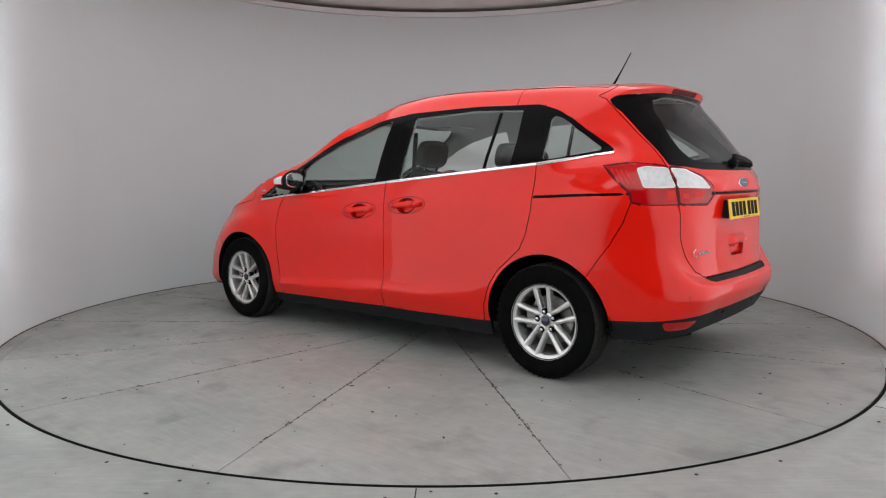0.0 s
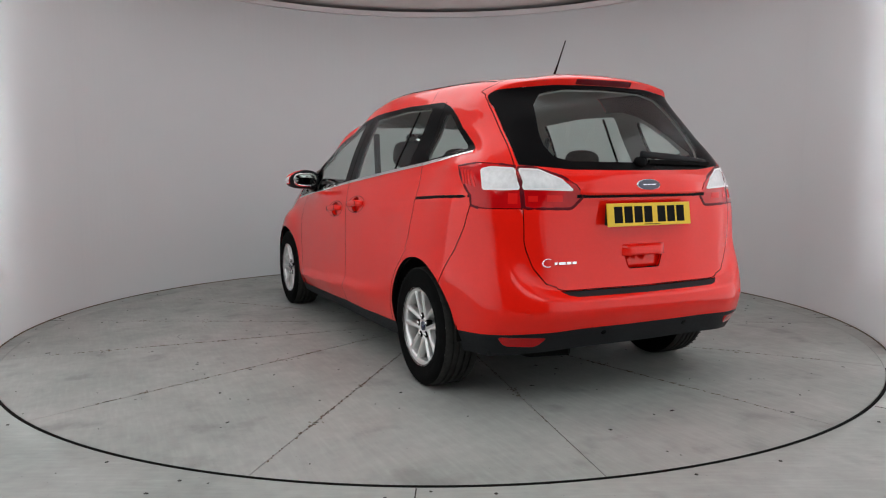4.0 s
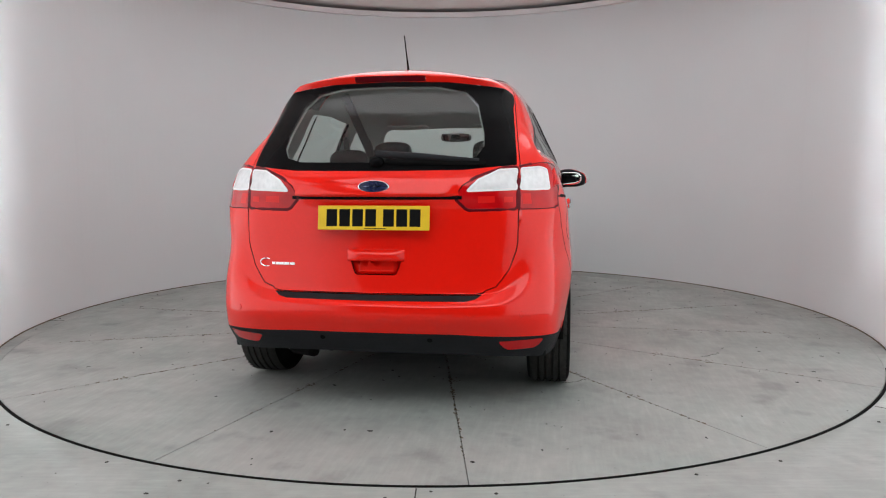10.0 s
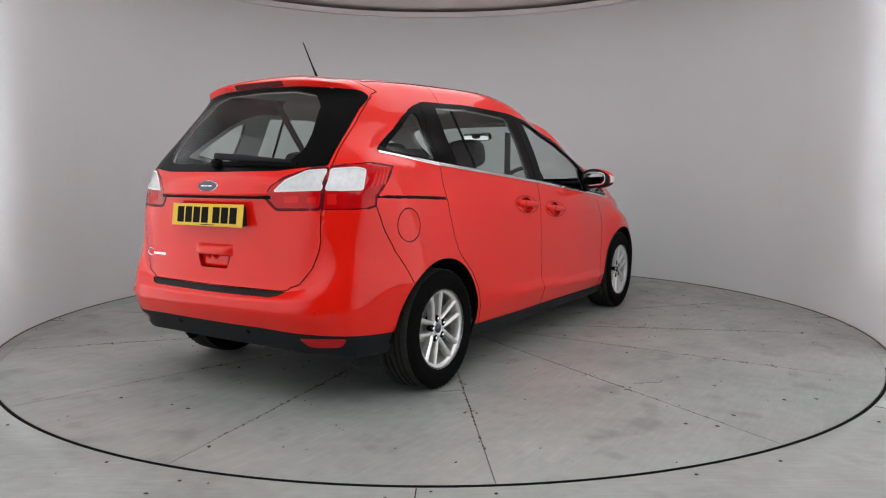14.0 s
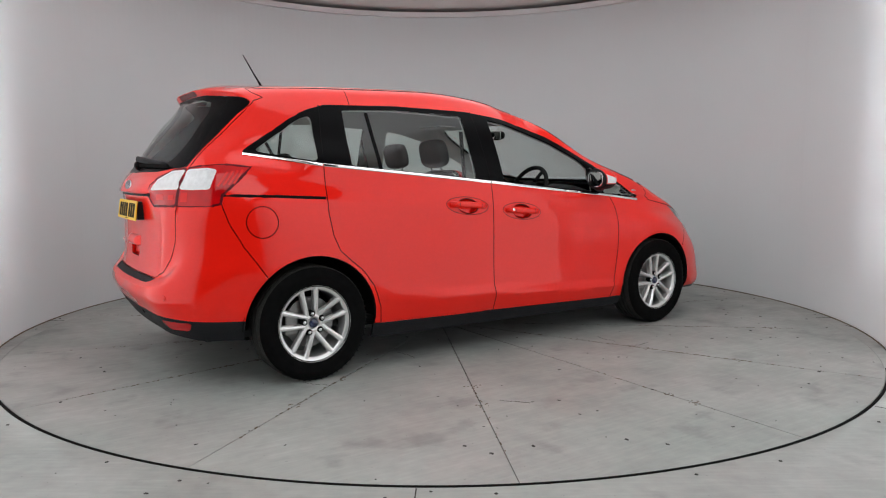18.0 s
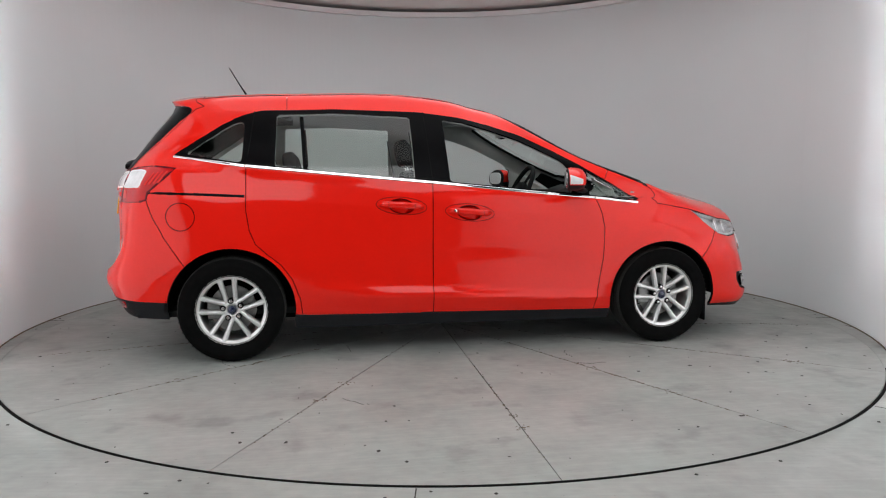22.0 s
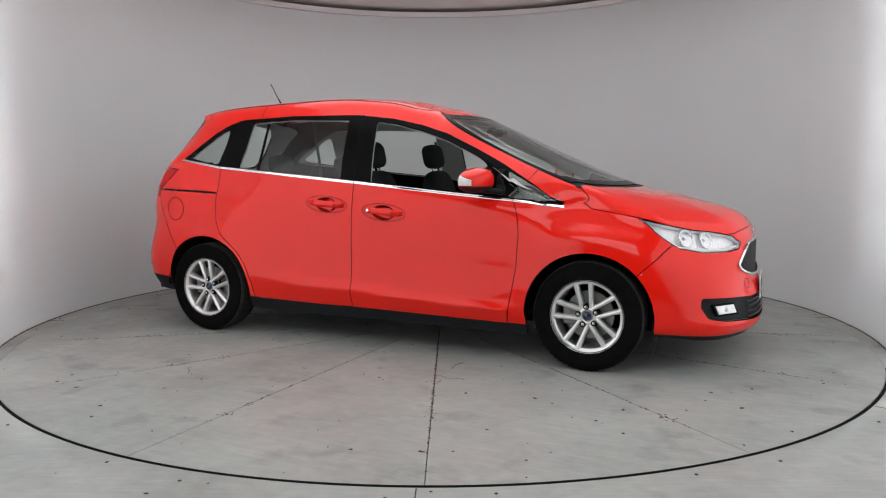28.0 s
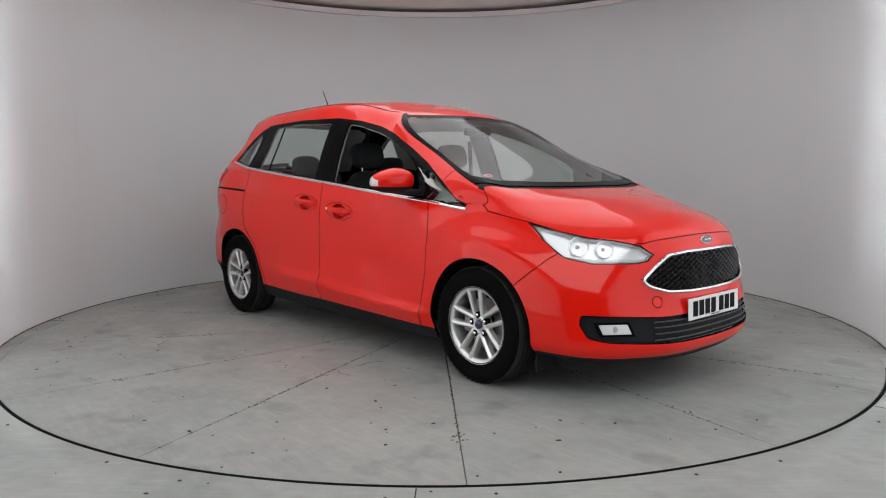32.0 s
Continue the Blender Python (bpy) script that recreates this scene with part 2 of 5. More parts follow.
def arc_band(r0, r1, z0, z1, a0, a1, steps, bm=None):
    """A curved bar with a box section round the booth's axis."""
    own = bm or bmesh.new()
    rows = []
    for i in range(steps + 1):
        d = a0 + (a1 - a0) * i / steps
        rows.append([own.verts.new(arc_point(d, r, z)) for r, z in ((r0, z0), (r0, z1), (r1, z1), (r1, z0))])
    for a, b in zip(rows, rows[1:]):
        for k in range(4):
            own.faces.new((a[k], b[k], b[(k + 1) % 4], a[(k + 1) % 4]))
    own.faces.new(rows[0][::-1])
    own.faces.new(rows[-1])
    return own


wall = tagged(part("wall_round", arc_band(WR, WR + 0.1, -0.02, WH + 0.02, -82, 82, 130), WALL),
              "pale grey curved plaster wall of the photo booth", "wall", kind="structure")
for sgn, nm in ((-1, "wall_lit_west"), (1, "wall_lit_east")):
    tagged(part(nm, arc_band(WR, WR + 0.004, -0.02, WH + 0.02, *sorted((sgn * 82, sgn * WALL_END)), 34), LIT_WALL),
           "white translucent end of the curved wall, lit from behind", "wall", kind="structure")
ceiling_bm = bmesh.new()
lathe([(0.001, 3.06), (3.3, 3.06), (3.3, 3.12), (0.001, 3.12)], 96, "z", bm=ceiling_bm)
ceiling_bm.transform(Matrix.Translation((WX, WY, 0)))
tagged(part("ceiling", ceiling_bm, CEILING), "matt beige-grey ceiling over the booth", "ceiling", kind="structure")
tagged(part("trim", arc_band(WR - 0.05, WR - 0.001, 2.955, 3.01, -WALL_END, WALL_END, 160), TRIM),
       "white trim ring at the top of the curved wall", "trim", kind="structure")
floor_bm = bmesh.new()
lathe([(2.9245, 0.0), (4.4, 0.0), (9.5, 0.0), (9.5, -0.1), (2.9245, -0.1)], 160, "z", closed=True, bm=floor_bm)
tagged(part("floor", floor_bm, FLOOR), "scuffed grey-green painted floor round the turntable", "floor", kind="structure")
# the room in which the camera stands
room = bmesh.new()
box(-9.0, -9.6, 0, 9.0, -9.5, 4.2, bm=room)
tagged(part("wall_back", room, HALL), "plain wall behind the camera", "wall", kind="structure")
for sgn, nm in ((-1, "wall_west"), (1, "wall_east")):
    w = box(sgn * 5.5 - 0.05, -9.5, 0, sgn * 5.5 + 0.05, 4.5, 4.2)
    tagged(part(nm, w, HALL), "plain side wall of the hall", "wall", kind="structure")
w = box(-5.5, 4.4, 0, 5.5, 4.5, 4.2)
tagged(part("wall_north", w, HALL), "plain end wall of the hall", "wall", kind="structure")
tagged(part("ceiling_hall", box(-9, -9.6, 4.2, 9, 4.6, 4.3), HALL), "plain ceiling of the hall", "ceiling", kind="structure")

# light walls on both sides of the mouth: tall diffusers, and a tube behind the translucent end of the wall
for sgn in (-1, 1):
    lp = new("light_wall")
    tagged(lp, "tall curved white light panel beside the booth mouth", "light panel", "side lights")
    bm = arc_band(WR + 0.75, WR + 0.78, 0.0, 3.0, *sorted((sgn * 80, sgn * 132)), 24)
    for d in (80, 131):
        arc_band(WR + 0.11, WR + 0.75, 0.0, 3.0, *sorted((sgn * d, sgn * (d + 1))), 1, bm)
    arc_band(WR + 0.11, WR + 0.75, 2.96, 3.0, *sorted((sgn * 81, sgn * 131)), 24, bm)
    part("housing", bm, HALL, lp)
    tb = tube([arc_point(sgn * 109, WR + 0.36, 0.6), arc_point(sgn * 109, WR + 0.36, 2.9)], 0.05, 12)
    part("tube", tb, LAMP, lp)
    part("diffuser", arc_band(WR + 0.006, WR + 0.02, 0.03, 2.9, *sorted((sgn * 113.5, sgn * 131)), 30), SOFT, lp)
# straight light panels along the passage to the camera
for sgn in (-1, 1):
    lp = new("light_panel")
    lp.location = (sgn * 2.265, -3.935, 0)
    lp.rotation_euler = (0, 0, radians(-sgn * 2.86))
    tagged(lp, "tall straight white light panel along the passage", "light panel", "passage lights")
    part("housing", box(min(sgn * .02, sgn * .1), -2.0, 0.0, max(sgn * .02, sgn * .1), 2.0, 2.95, 0.01), HALL, lp)
    part("diffuser", box(-0.012, -1.98, 0.08, 0.012, 2.09, 2.9, 0.003), PASSAGE, lp)
# added fill light: a round glowing drum under the ceiling, above the view
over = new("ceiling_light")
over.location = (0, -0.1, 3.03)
tagged(over, "large round glowing drum added under the ceiling, out of view", "ceiling light")
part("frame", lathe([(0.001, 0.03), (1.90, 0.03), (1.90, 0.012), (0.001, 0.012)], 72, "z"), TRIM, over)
part("diffuser", lathe([(0.001, -0.14), (1.90, -0.14), (1.95, -0.125), (1.95, 0.010), (0.001, 0.010)], 72, "z"), OVERHEAD_FILL, over)

# assumed front fill, unseen, added to brighten the car's near side
over = new("ceiling_light")
over.location = (0, -4.5, 2.98)
tagged(over, "flat white fill light added over the passage, out of view", "ceiling light")
part("frame", box(-1.75, -1.35, 0.012, 1.75, 1.35, 0.06, 0.01), TRIM, over)
part("diffuser", box(-1.7, -1.3, 0.0, 1.7, 1.3, 0.01, 0.002), FRONT_FILL, over)

# ---- the turntable ----
table = new("turntable")
tagged(table, "grey-green painted round turntable with radial joints", "turntable")
edge = bmesh.new()
rows = []
for k in range(97):
    a = radians(-152 + 124 * k / 96)
    rows.append([edge.verts.new((r * math.cos(a), r * math.sin(a), z)) for r, z in ((2.926, -0.01), (2.926, 0.002), (2.930, 0.004), (2.938, 0.004), (2.942, 0.002), (2.942, -0.01))])
for p, q in zip(rows, rows[1:]):
    for k in range(5):
        edge.faces.new((p[k], p[k + 1], q[k + 1], q[k]))
tagged(part("trim_floor", edge, DARK), "dark rubber edge strip round the front of the turntable", "edge strip", kind="structure")
SEAMS = [13.5, 38.5, 62.0, 85.7, 113.0, 139.6, 166.3, 191.4, 217.0, 242.4, 269.0, 293.6, 320.3, 347.0]
for i, a0 in enumerate(SEAMS):
    a1 = SEAMS[i + 1] if i + 1 < len(SEAMS) else SEAMS[0] + 360
    g = 0.002
    bm = bmesh.new()
    top, bot = [], []
    n = 10
    pts = [(0.02, (a0 + a1) / 2)]
    for k in range(n + 1):
        pts.append((2.922, a0 + (a1 - a0) * k / n))
    ring = []
    for k, (r, a) in enumerate(pts):
        p = Vector((r * math.cos(radians(a)), r * math.sin(radians(a)), 0))
        mid = radians((a0 + a1) / 2)
        side = Vector((-math.sin(mid), math.cos(mid), 0))
        if k == 1:
            p += side * (-g if a0 > a1 else g)
        if k == n + 1:
            p += side * (g if a0 > a1 else -g)
        ring.append(p)
    hi = [bm.verts.new(p) for p in ring]
    lo = [bm.verts.new(p - Vector((0, 0, 0.05))) for p in ring]
    bm.faces.new(hi)
    bm.faces.new(lo[::-1])
    for k in range(len(hi)):
        bm.faces.new((hi[k], hi[(k + 1) % len(hi)], lo[(k + 1) % len(hi)], lo[k]))
    part("panel", bm, FLOOR, table)
part("underside", lathe([(0.001, -0.055), (2.92, -0.055), (2.92, -0.09), (0.001, -0.09)], 64, "z"), DARK, table)


# ---- joints, bolts and dirt on the floor ----
def flat_bit(bm, x, y, size, z=0.0012, long=1.0, turn=None):
    """A small uneven flake lying on the floor."""
    n = random.randint(5, 7)
    turn = random.uniform(0, math.pi) if turn is None else turn
    ring = []
    for k in range(n):
        a = 2 * math.pi * k / n
        r = size * random.uniform(0.55, 1.0)
        px, py = r * math.cos(a) * long, r * math.sin(a)
        ring.append((x + px * math.cos(turn) - py * math.sin(turn), y + px * math.sin(turn) + py * math.cos(turn)))
    top = [bm.verts.new((a, b, z)) for a, b in ring]
    low = [bm.verts.new((a, b, 0.0)) for a, b in ring]
    bm.faces.new(top)
    for k in range(n):
        bm.faces.new((low[k], low[(k + 1) % n], top[(k + 1) % n], top[k]))


random.seed(7)
bm = bmesh.new()
for a in SEAMS:
    c, s_ = math.cos(radians(a)), math.sin(radians(a))
    heavy = random.choice((0.5, 1.0, 1.6))
    for _ in range(int(70 * heavy)):
        r = random.triangular(0.6, 2.85, 1.9)
        o = random.gauss(0, 0.004)
        flat_bit(bm, r * c - o * s_, r * s_ + o * c, random.uniform(0.002, 0.006), long=random.uniform(1, 3.5), turn=radians(a) + random.gauss(0, 0.3))
    for _ in range(2):
        r0 = random.uniform(1.4, 2.5)
        for _ in range(9):
            flat_bit(bm, (r0 + random.gauss(0, .02)) * c - random.gauss(0, .022) * s_, (r0 + random.gauss(0, .02)) * s_ + random.gauss(0, .022) * c, random.uniform(0.003, 0.008))
tagged(part("joint_dirt", bm, GRIME, table, "brown grime along the joints"), kind="stuff")
bm = bmesh.new()
for _ in range(230):
    r, a = 2.9 * math.sqrt(random.random()), random.uniform(0, 2 * math.pi)
    flat_bit(bm, r * math.cos(a), r * math.sin(a), random.choice((.003, .004, .005, .007, .010)), long=random.uniform(1, 2))
for _ in range(7):
    r, a = random.uniform(.9, 2.4), random.uniform(0, 2 * math.pi)
    d = random.uniform(0, 6.3)
    for k in range(10):
        d += random.uniform(-.06, .14)
        flat_bit(bm, r * math.cos(a) + k * .018 * math.cos(d), r * math.sin(a) + k * .018 * math.sin(d), .0022, long=4.5, turn=d)
tagged(part("dirt_fleck", bm, FLECK, table, "dark flecks and scuffs on the paint"), kind="stuff")
bm = bmesh.new()
for _ in range(150):
    a = random.uniform(0, 2 * math.pi)
    r = random.uniform(2.97, 4.6)
    if abs(math.degrees(a) - 90) > 60:
        flat_bit(bm, r * math.cos(a), r * math.sin(a), random.choice((.003, .004, .006, .009)), long=random.uniform(1, 2.2))
flat_bit(bm, 1.93, -2.66, .02, .004)
tagged(part("floor_flecks", bm, FLECK), "dark flecks of dirt on the floor", "dirt", kind="stuff")
for a in (-91.5, -44.0, -138.0, 2.0, 178.0):
    w = box(2.95, -.0025, 0.0, 4.6, .0025, .0011)
    w.transform(pose(0, 0, 0, 0, 0, a))
    tagged(part("floor_joint", w, FLECK), "thin dark joint in the floor", "joint", kind="structure")
for k in range(48):
    a = radians(-176 + 7.5 * k)
    if k % 3 == 1:
        continue
    r = 3.0 + (.03 if k % 2 else 0)
    bolt = lathe([(.001, .0022), (.006, .002), (.0075, .0)], 10, "z")
    bolt.transform(Matrix.Translation((r * math.cos(a), r * math.sin(a), 0)))
    tagged(part("floor_bolt", bolt, FLECK), "small dark bolt head in the floor", "bolt", "floor bolts")
tagged(part("baseboard", arc_band(WR - .008, WR - .001, 0.0, 0.006, -113.5, 113.5, 140), GRIME), "dark dirty edge at the foot of the wall", "trim", kind="structure")

# ---- the car: a shell lofted through character lines ----
# Every line runs from the tail's middle round the flank to the nose's middle: x forward, y to the side, z up.
LINES = [
    # lower edge
    [(-2.15, 0, .30), (-2.14, .35, .30), (-2.10, .62, .29), (-2.0, .76, .275), (-1.81, .815, .265), (-1.437, .83, .2), (-1.0, .83, .185),
     (-.2, .83, .18), (.6, .83, .175), (.95, .83, .175), (1.351, .82, .2), (1.73, .815, .225), (1.98, .71, .205), (2.14, .42, .195), (2.19, 0, .19)],
    # valance and sill top
    [(-2.215, 0, .405), (-2.205, .35, .405), (-2.165, .62, .395), (-2.05, .79, .382), (-1.805, .855, .369), (-1.437, .875, .29), (-1.0, .862, .275),
     (-.2, .860, .262), (.6, .858, .248), (.95, .855, .242), (1.351, .868, .26), (1.73, .848, .262), (2.01, .735, .252), (2.195, .43, .245), (2.245, 0, .243)],
    # lower bulge
    [(-2.255, 0, .50), (-2.245, .35, .50), (-2.20, .62, .50), (-2.07, .79, .49), (-1.81, .868, .48), (-1.437, .902, .46), (-1.0, .890, .40),
     (-.2, .888, .37), (.6, .889, .345), (.95, .884, .33), (1.351, .905, .40), (1.74, .865, .40), (2.02, .725, .39), (2.20, .43, .38), (2.25, 0, .38)],
    # waist of the doors, top of the bumper
    [(-2.252, 0, .540), (-2.242, .35, .540), (-2.195, .6, .556), (-2.065, .782, .6), (-1.81, .879, .62), (-1.437, .908, .66), (-1.0, .890, .60),
     (-.2, .880, .56), (.6, .876, .54), (.95, .880, .55), (1.351, .912, .66), (1.74, .845, .58), (2.0, .705, .54), (2.17, .44, .50), (2.222, 0, .50)],
    # upper flank
    [(-2.188, 0, .588), (-2.178, .35, .590), (-2.137, .60, .615), (-2.03, .768, .76), (-1.81, .866, .78), (-1.437, .895, .80), (-1.0, .882, .78),
     (-.2, .878, .76), (.6, .876, .74), (.95, .876, .72), (1.351, .888, .78), (1.72, .81, .70), (1.97, .665, .65), (2.155, .44, .61), (2.21, 0, .61)],
    # handles, lamp bottoms
    [(-2.175, 0, .97), (-2.16, .35, .97), (-2.098, .63, .973), (-1.97, .80, .976), (-1.80, .858, .99), (-1.437, .862, .99), (-1.0, .868, .96),
     (-.2, .872, .90), (.6, .866, .87), (.95, .855, .85), (1.351, .825, .86), (1.72, .75, .79), (1.96, .615, .735), (2.13, .44, .70), (2.197, 0, .72)],
    # shoulder, bonnet edge
    [(-2.192, 0, 1.08), (-2.17, .35, 1.08), (-2.078, .63, 1.08), (-1.91, .805, 1.09), (-1.78, .83, 1.10), (-1.437, .828, 1.09), (-1.0, .846, 1.06),
     (-.2, .856, 1.01), (.6, .848, .95), (.95, .830, .93), (1.351, .785, .93), (1.63, .742, .878), (1.90, .60, .822), (2.10, .44, .785), (2.172, 0, .815)],
    # bonnet middle
    [(-2.175, 0, 1.12), (-2.15, .35, 1.12), (-2.055, .635, 1.13), (-1.885, .782, 1.16), (-1.77, .795, 1.18), (-1.437, .815, 1.14), (-1.0, .838, 1.10),
     (-.2, .848, 1.045), (.6, .840, .975), (.95, .822, .948), (1.30, .780, .968), (1.46, .735, .972), (1.62, .58, .968), (1.76, .36, .972), (1.81, 0, .977)],
    # belt, cowl
    [(-2.155, 0, 1.145), (-2.125, .35, 1.15), (-2.025, .635, 1.172), (-1.87, .738, 1.22), (-1.763, .725, 1.246), (-1.437, .80, 1.19), (-1.0, .83, 1.145),
     (-.2, .838, 1.078), (.6, .828, 1.0), (.95, .814, .965), (1.20, .798, .985), (1.245, .762, 1.055), (1.345, .60, 1.058), (1.43, .35, 1.052), (1.465, 0, 1.052)],
    # middle of the windows
    [(-1.975, 0, 1.40), (-1.945, .35, 1.395), (-1.84, .605, 1.37), (-1.73, .665, 1.37), (-1.63, .685, 1.375), (-1.437, .715, 1.35), (-1.0, .745, 1.335),
     (-.2, .76, 1.31), (.35, .745, 1.25), (.60, .742, 1.22), (.79, .735, 1.19), (.83, .675, 1.23), (.86, .55, 1.255), (.93, .3, 1.264), (.955, 0, 1.270)],
    # window tops
    [(-1.828, 0, 1.580), (-1.80, .35, 1.570), (-1.69, .565, 1.548), (-1.635, .60, 1.535), (-1.56, .615, 1.535), (-1.40, .63, 1.53), (-1.0, .64, 1.54),
     (-.25, .65, 1.53), (.05, .645, 1.49), (.18, .635, 1.455), (.29, .615, 1.455), (.34, .585, 1.485), (.425, .45, 1.474), (.465, .25, 1.484), (.475, 0, 1.488)],
    # roof edge
    [(-1.848, 0, 1.614), (-1.828, .33, 1.606), (-1.735, .51, 1.586), (-1.64, .548, 1.584), (-1.54, .565, 1.592), (-1.40, .578, 1.598), (-1.0, .588, 1.612),
     (-.25, .592, 1.606), (.02, .578, 1.57), (.12, .568, 1.545), (.22, .548, 1.53), (.285, .52, 1.525), (.335, .40, 1.525), (.365, .22, 1.531), (.375, 0, 1.534)],
    # roof middle
    [(-1.71, 0, 1.660), (-1.69, .20, 1.654), (-1.63, .31, 1.642), (-1.57, .33, 1.642), (-1.5, .335, 1.648), (-1.37, .34, 1.656), (-1.0, .345, 1.668),
     (-.3, .345, 1.660), (-.02, .335, 1.630), (.07, .33, 1.608), (.14, .315, 1.592), (.17, .30, 1.584), (.19, .22, 1.586), (.21, .12, 1.589), (.22, 0, 1.590)],
    # roof crown
    [(-1.64, 0, 1.667), (-1.62, 0, 1.668), (-1.57, 0, 1.671), (-1.53, 0, 1.672), (-1.46, 0, 1.675), (-1.35, 0, 1.678), (-1.0, 0, 1.684),
     (-.3, 0, 1.674), (-.05, 0, 1.650), (.02, 0, 1.638), (.07, 0, 1.625), (.10, 0, 1.617), (.12, 0, 1.612), (.13, 0, 1.609), (.14, 0, 1.607)],
]
NU, NV = 14, 13


def hermite(pts, before, after, fine, sharp=None):
    """A smooth curve through points (axis 0) with points beyond both ends; fine samples a span."""
    q = np.concatenate([before[None], pts, after[None]])
    h = np.maximum(np.linalg.norm(np.diff(q, axis=0), axis=-1, keepdims=True), 1e-4)
    d = np.diff(q, axis=0) / h
    m = (d[:-1] * h[1:] + d[1:] * h[:-1]) / (h[:-1] + h[1:])
    left, right = m.copy(), m.copy()
    for k, f in (sharp or {}).items():
        left[k] = m[k] * (1 - f) + d[k] * f
        right[k] = m[k] * (1 - f) + d[k + 1] * f
    t = (np.arange(fine) / fine).reshape((fine,) + (1,) * (q.ndim - 1))
    out = []
    for i in range(len(pts) - 1):
        a, b, hh = pts[i], pts[i + 1], h[i + 1]
        m0, m1 = right[i] * hh, left[i + 1] * hh
        out.append((2 * t**3 - 3 * t**2 + 1) * a + (t**3 - 2 * t**2 + t) * m0 + (-2 * t**3 + 3 * t**2) * b + (t**3 - t**2) * m1)
    return np.concatenate(out + [pts[-1:]])


FLIP = np.array([1, -1, 1])
FU, FV = 32, 32
NET = np.array(LINES, float)
# pressed lines along the bonnet
CREASE = {6: .25, 7: .7, 8: .35}
ALONG = np.swapaxes(np.array([hermite(l, l[1] * FLIP, l[-2] * FLIP, FU, {13: CREASE.get(k, 0)}) for k, l in enumerate(NET)]), 0, 1)


def ramp(x, a, b, c, d):
    """0 outside a..d, 1 from b to c."""
    return min(1.0, max(0.0, (x - a) / (b - a)), max(0.0, (d - x) / (d - c))) if a < x < d else 0.0


# pressed edges: low on the doors, at the handles, and round the bumpers' lower corners
SURF = np.array([hermite(c, 2 * c[0] - c[1], c[-2] * FLIP, FV,
                         {2: 0.85 * ramp(i / FU, 6.0, 6.6, 9.0, 9.3), 5: 0.9 * ramp(i / FU, 4.8, 5.4, 8.4, 9.6), 1: 0.8 * ramp(i / FU, -.1, 0, 3.2, 4.0),
                          3: 0.8 * ramp(i / FU, -.1, 0, 1.7, 2.6), 4: 0.8 * ramp(i / FU, -.1, 0, 1.7, 2.6), 11: 0.7 * ramp(i / FU, -.1, 0, 1.6, 2.4),
                          10: 0.7 * ramp(i / FU, -.1, 0, 1.6, 2.4)})
                 for i, c in enumerate(ALONG)])
# the pressed step low on the doors: a narrow facet that faces up, fading out before both wheels
_x, _z = SURF[..., 0], SURF[..., 2]
_top = .420 - .066 * _x
_deep = .023 * np.clip((_x + 1.02) / .5, 0, 1) * np.clip((.93 - _x) / .09, 0, 1)
_low = _top - .030 - .026 * np.clip((.93 - _x) / .4, 0, 1)
_step = np.where(_z > _low, (_top - _z) / (_top - _low), .35 + .65 * (_z - .24) / np.maximum(_low - .24, 1e-3))
_step = np.where((_z < _top) & (_z > .1) & (np.abs(SURF[..., 1]) > .6), np.clip(_step, 0.0, 1.0), 0.0)
SURF[..., 1] += _deep * _step * np.sign(SURF[..., 1])
_gu, _gv = np.gradient(SURF, axis=0), np.gradient(SURF, axis=1)
NORM = np.cross(_gv, _gu)
NORM /= np.maximum(np.linalg.norm(NORM, axis=-1, keepdims=True), 1e-9)
if NORM[7 * FU, 3 * FV, 1] < 0:
    NORM = -NORM
NORM[:, -1] = (0, 0, 1)
NORM[0, :, 1] = 0
NORM[-1, :, 1] = 0


def sample(table, u, v):
    u, v = np.clip(np.asarray(u, float), 0, NU) * FU, np.clip(np.asarray(v, float), 0, NV) * FV
    i, j = np.minimum(u.astype(int), NU * FU - 1), np.minimum(v.astype(int), NV * FV - 1)
    a, b = (u - i)[..., None], (v - j)[..., None]
    return (table[i, j] * (1 - a) * (1 - b) + table[i + 1, j] * a * (1 - b) + table[i, j + 1] * (1 - a) * b + table[i + 1, j + 1] * a * b)


def skin(u, v, out=0.0):
    """A point of the shell, moved outwards."""
    p, n = sample(SURF, u, v), sample(NORM, u, v)
    return Vector(p + n * out)


VIEWS = {"s": (0, 2, 1, 1), "f": (1, 2, 0, 1), "r": (1, 2, 0, -1), "t": (0, 1, 2, 1)}
COARSE = SURF[::4, ::4].reshape(-1, 3)


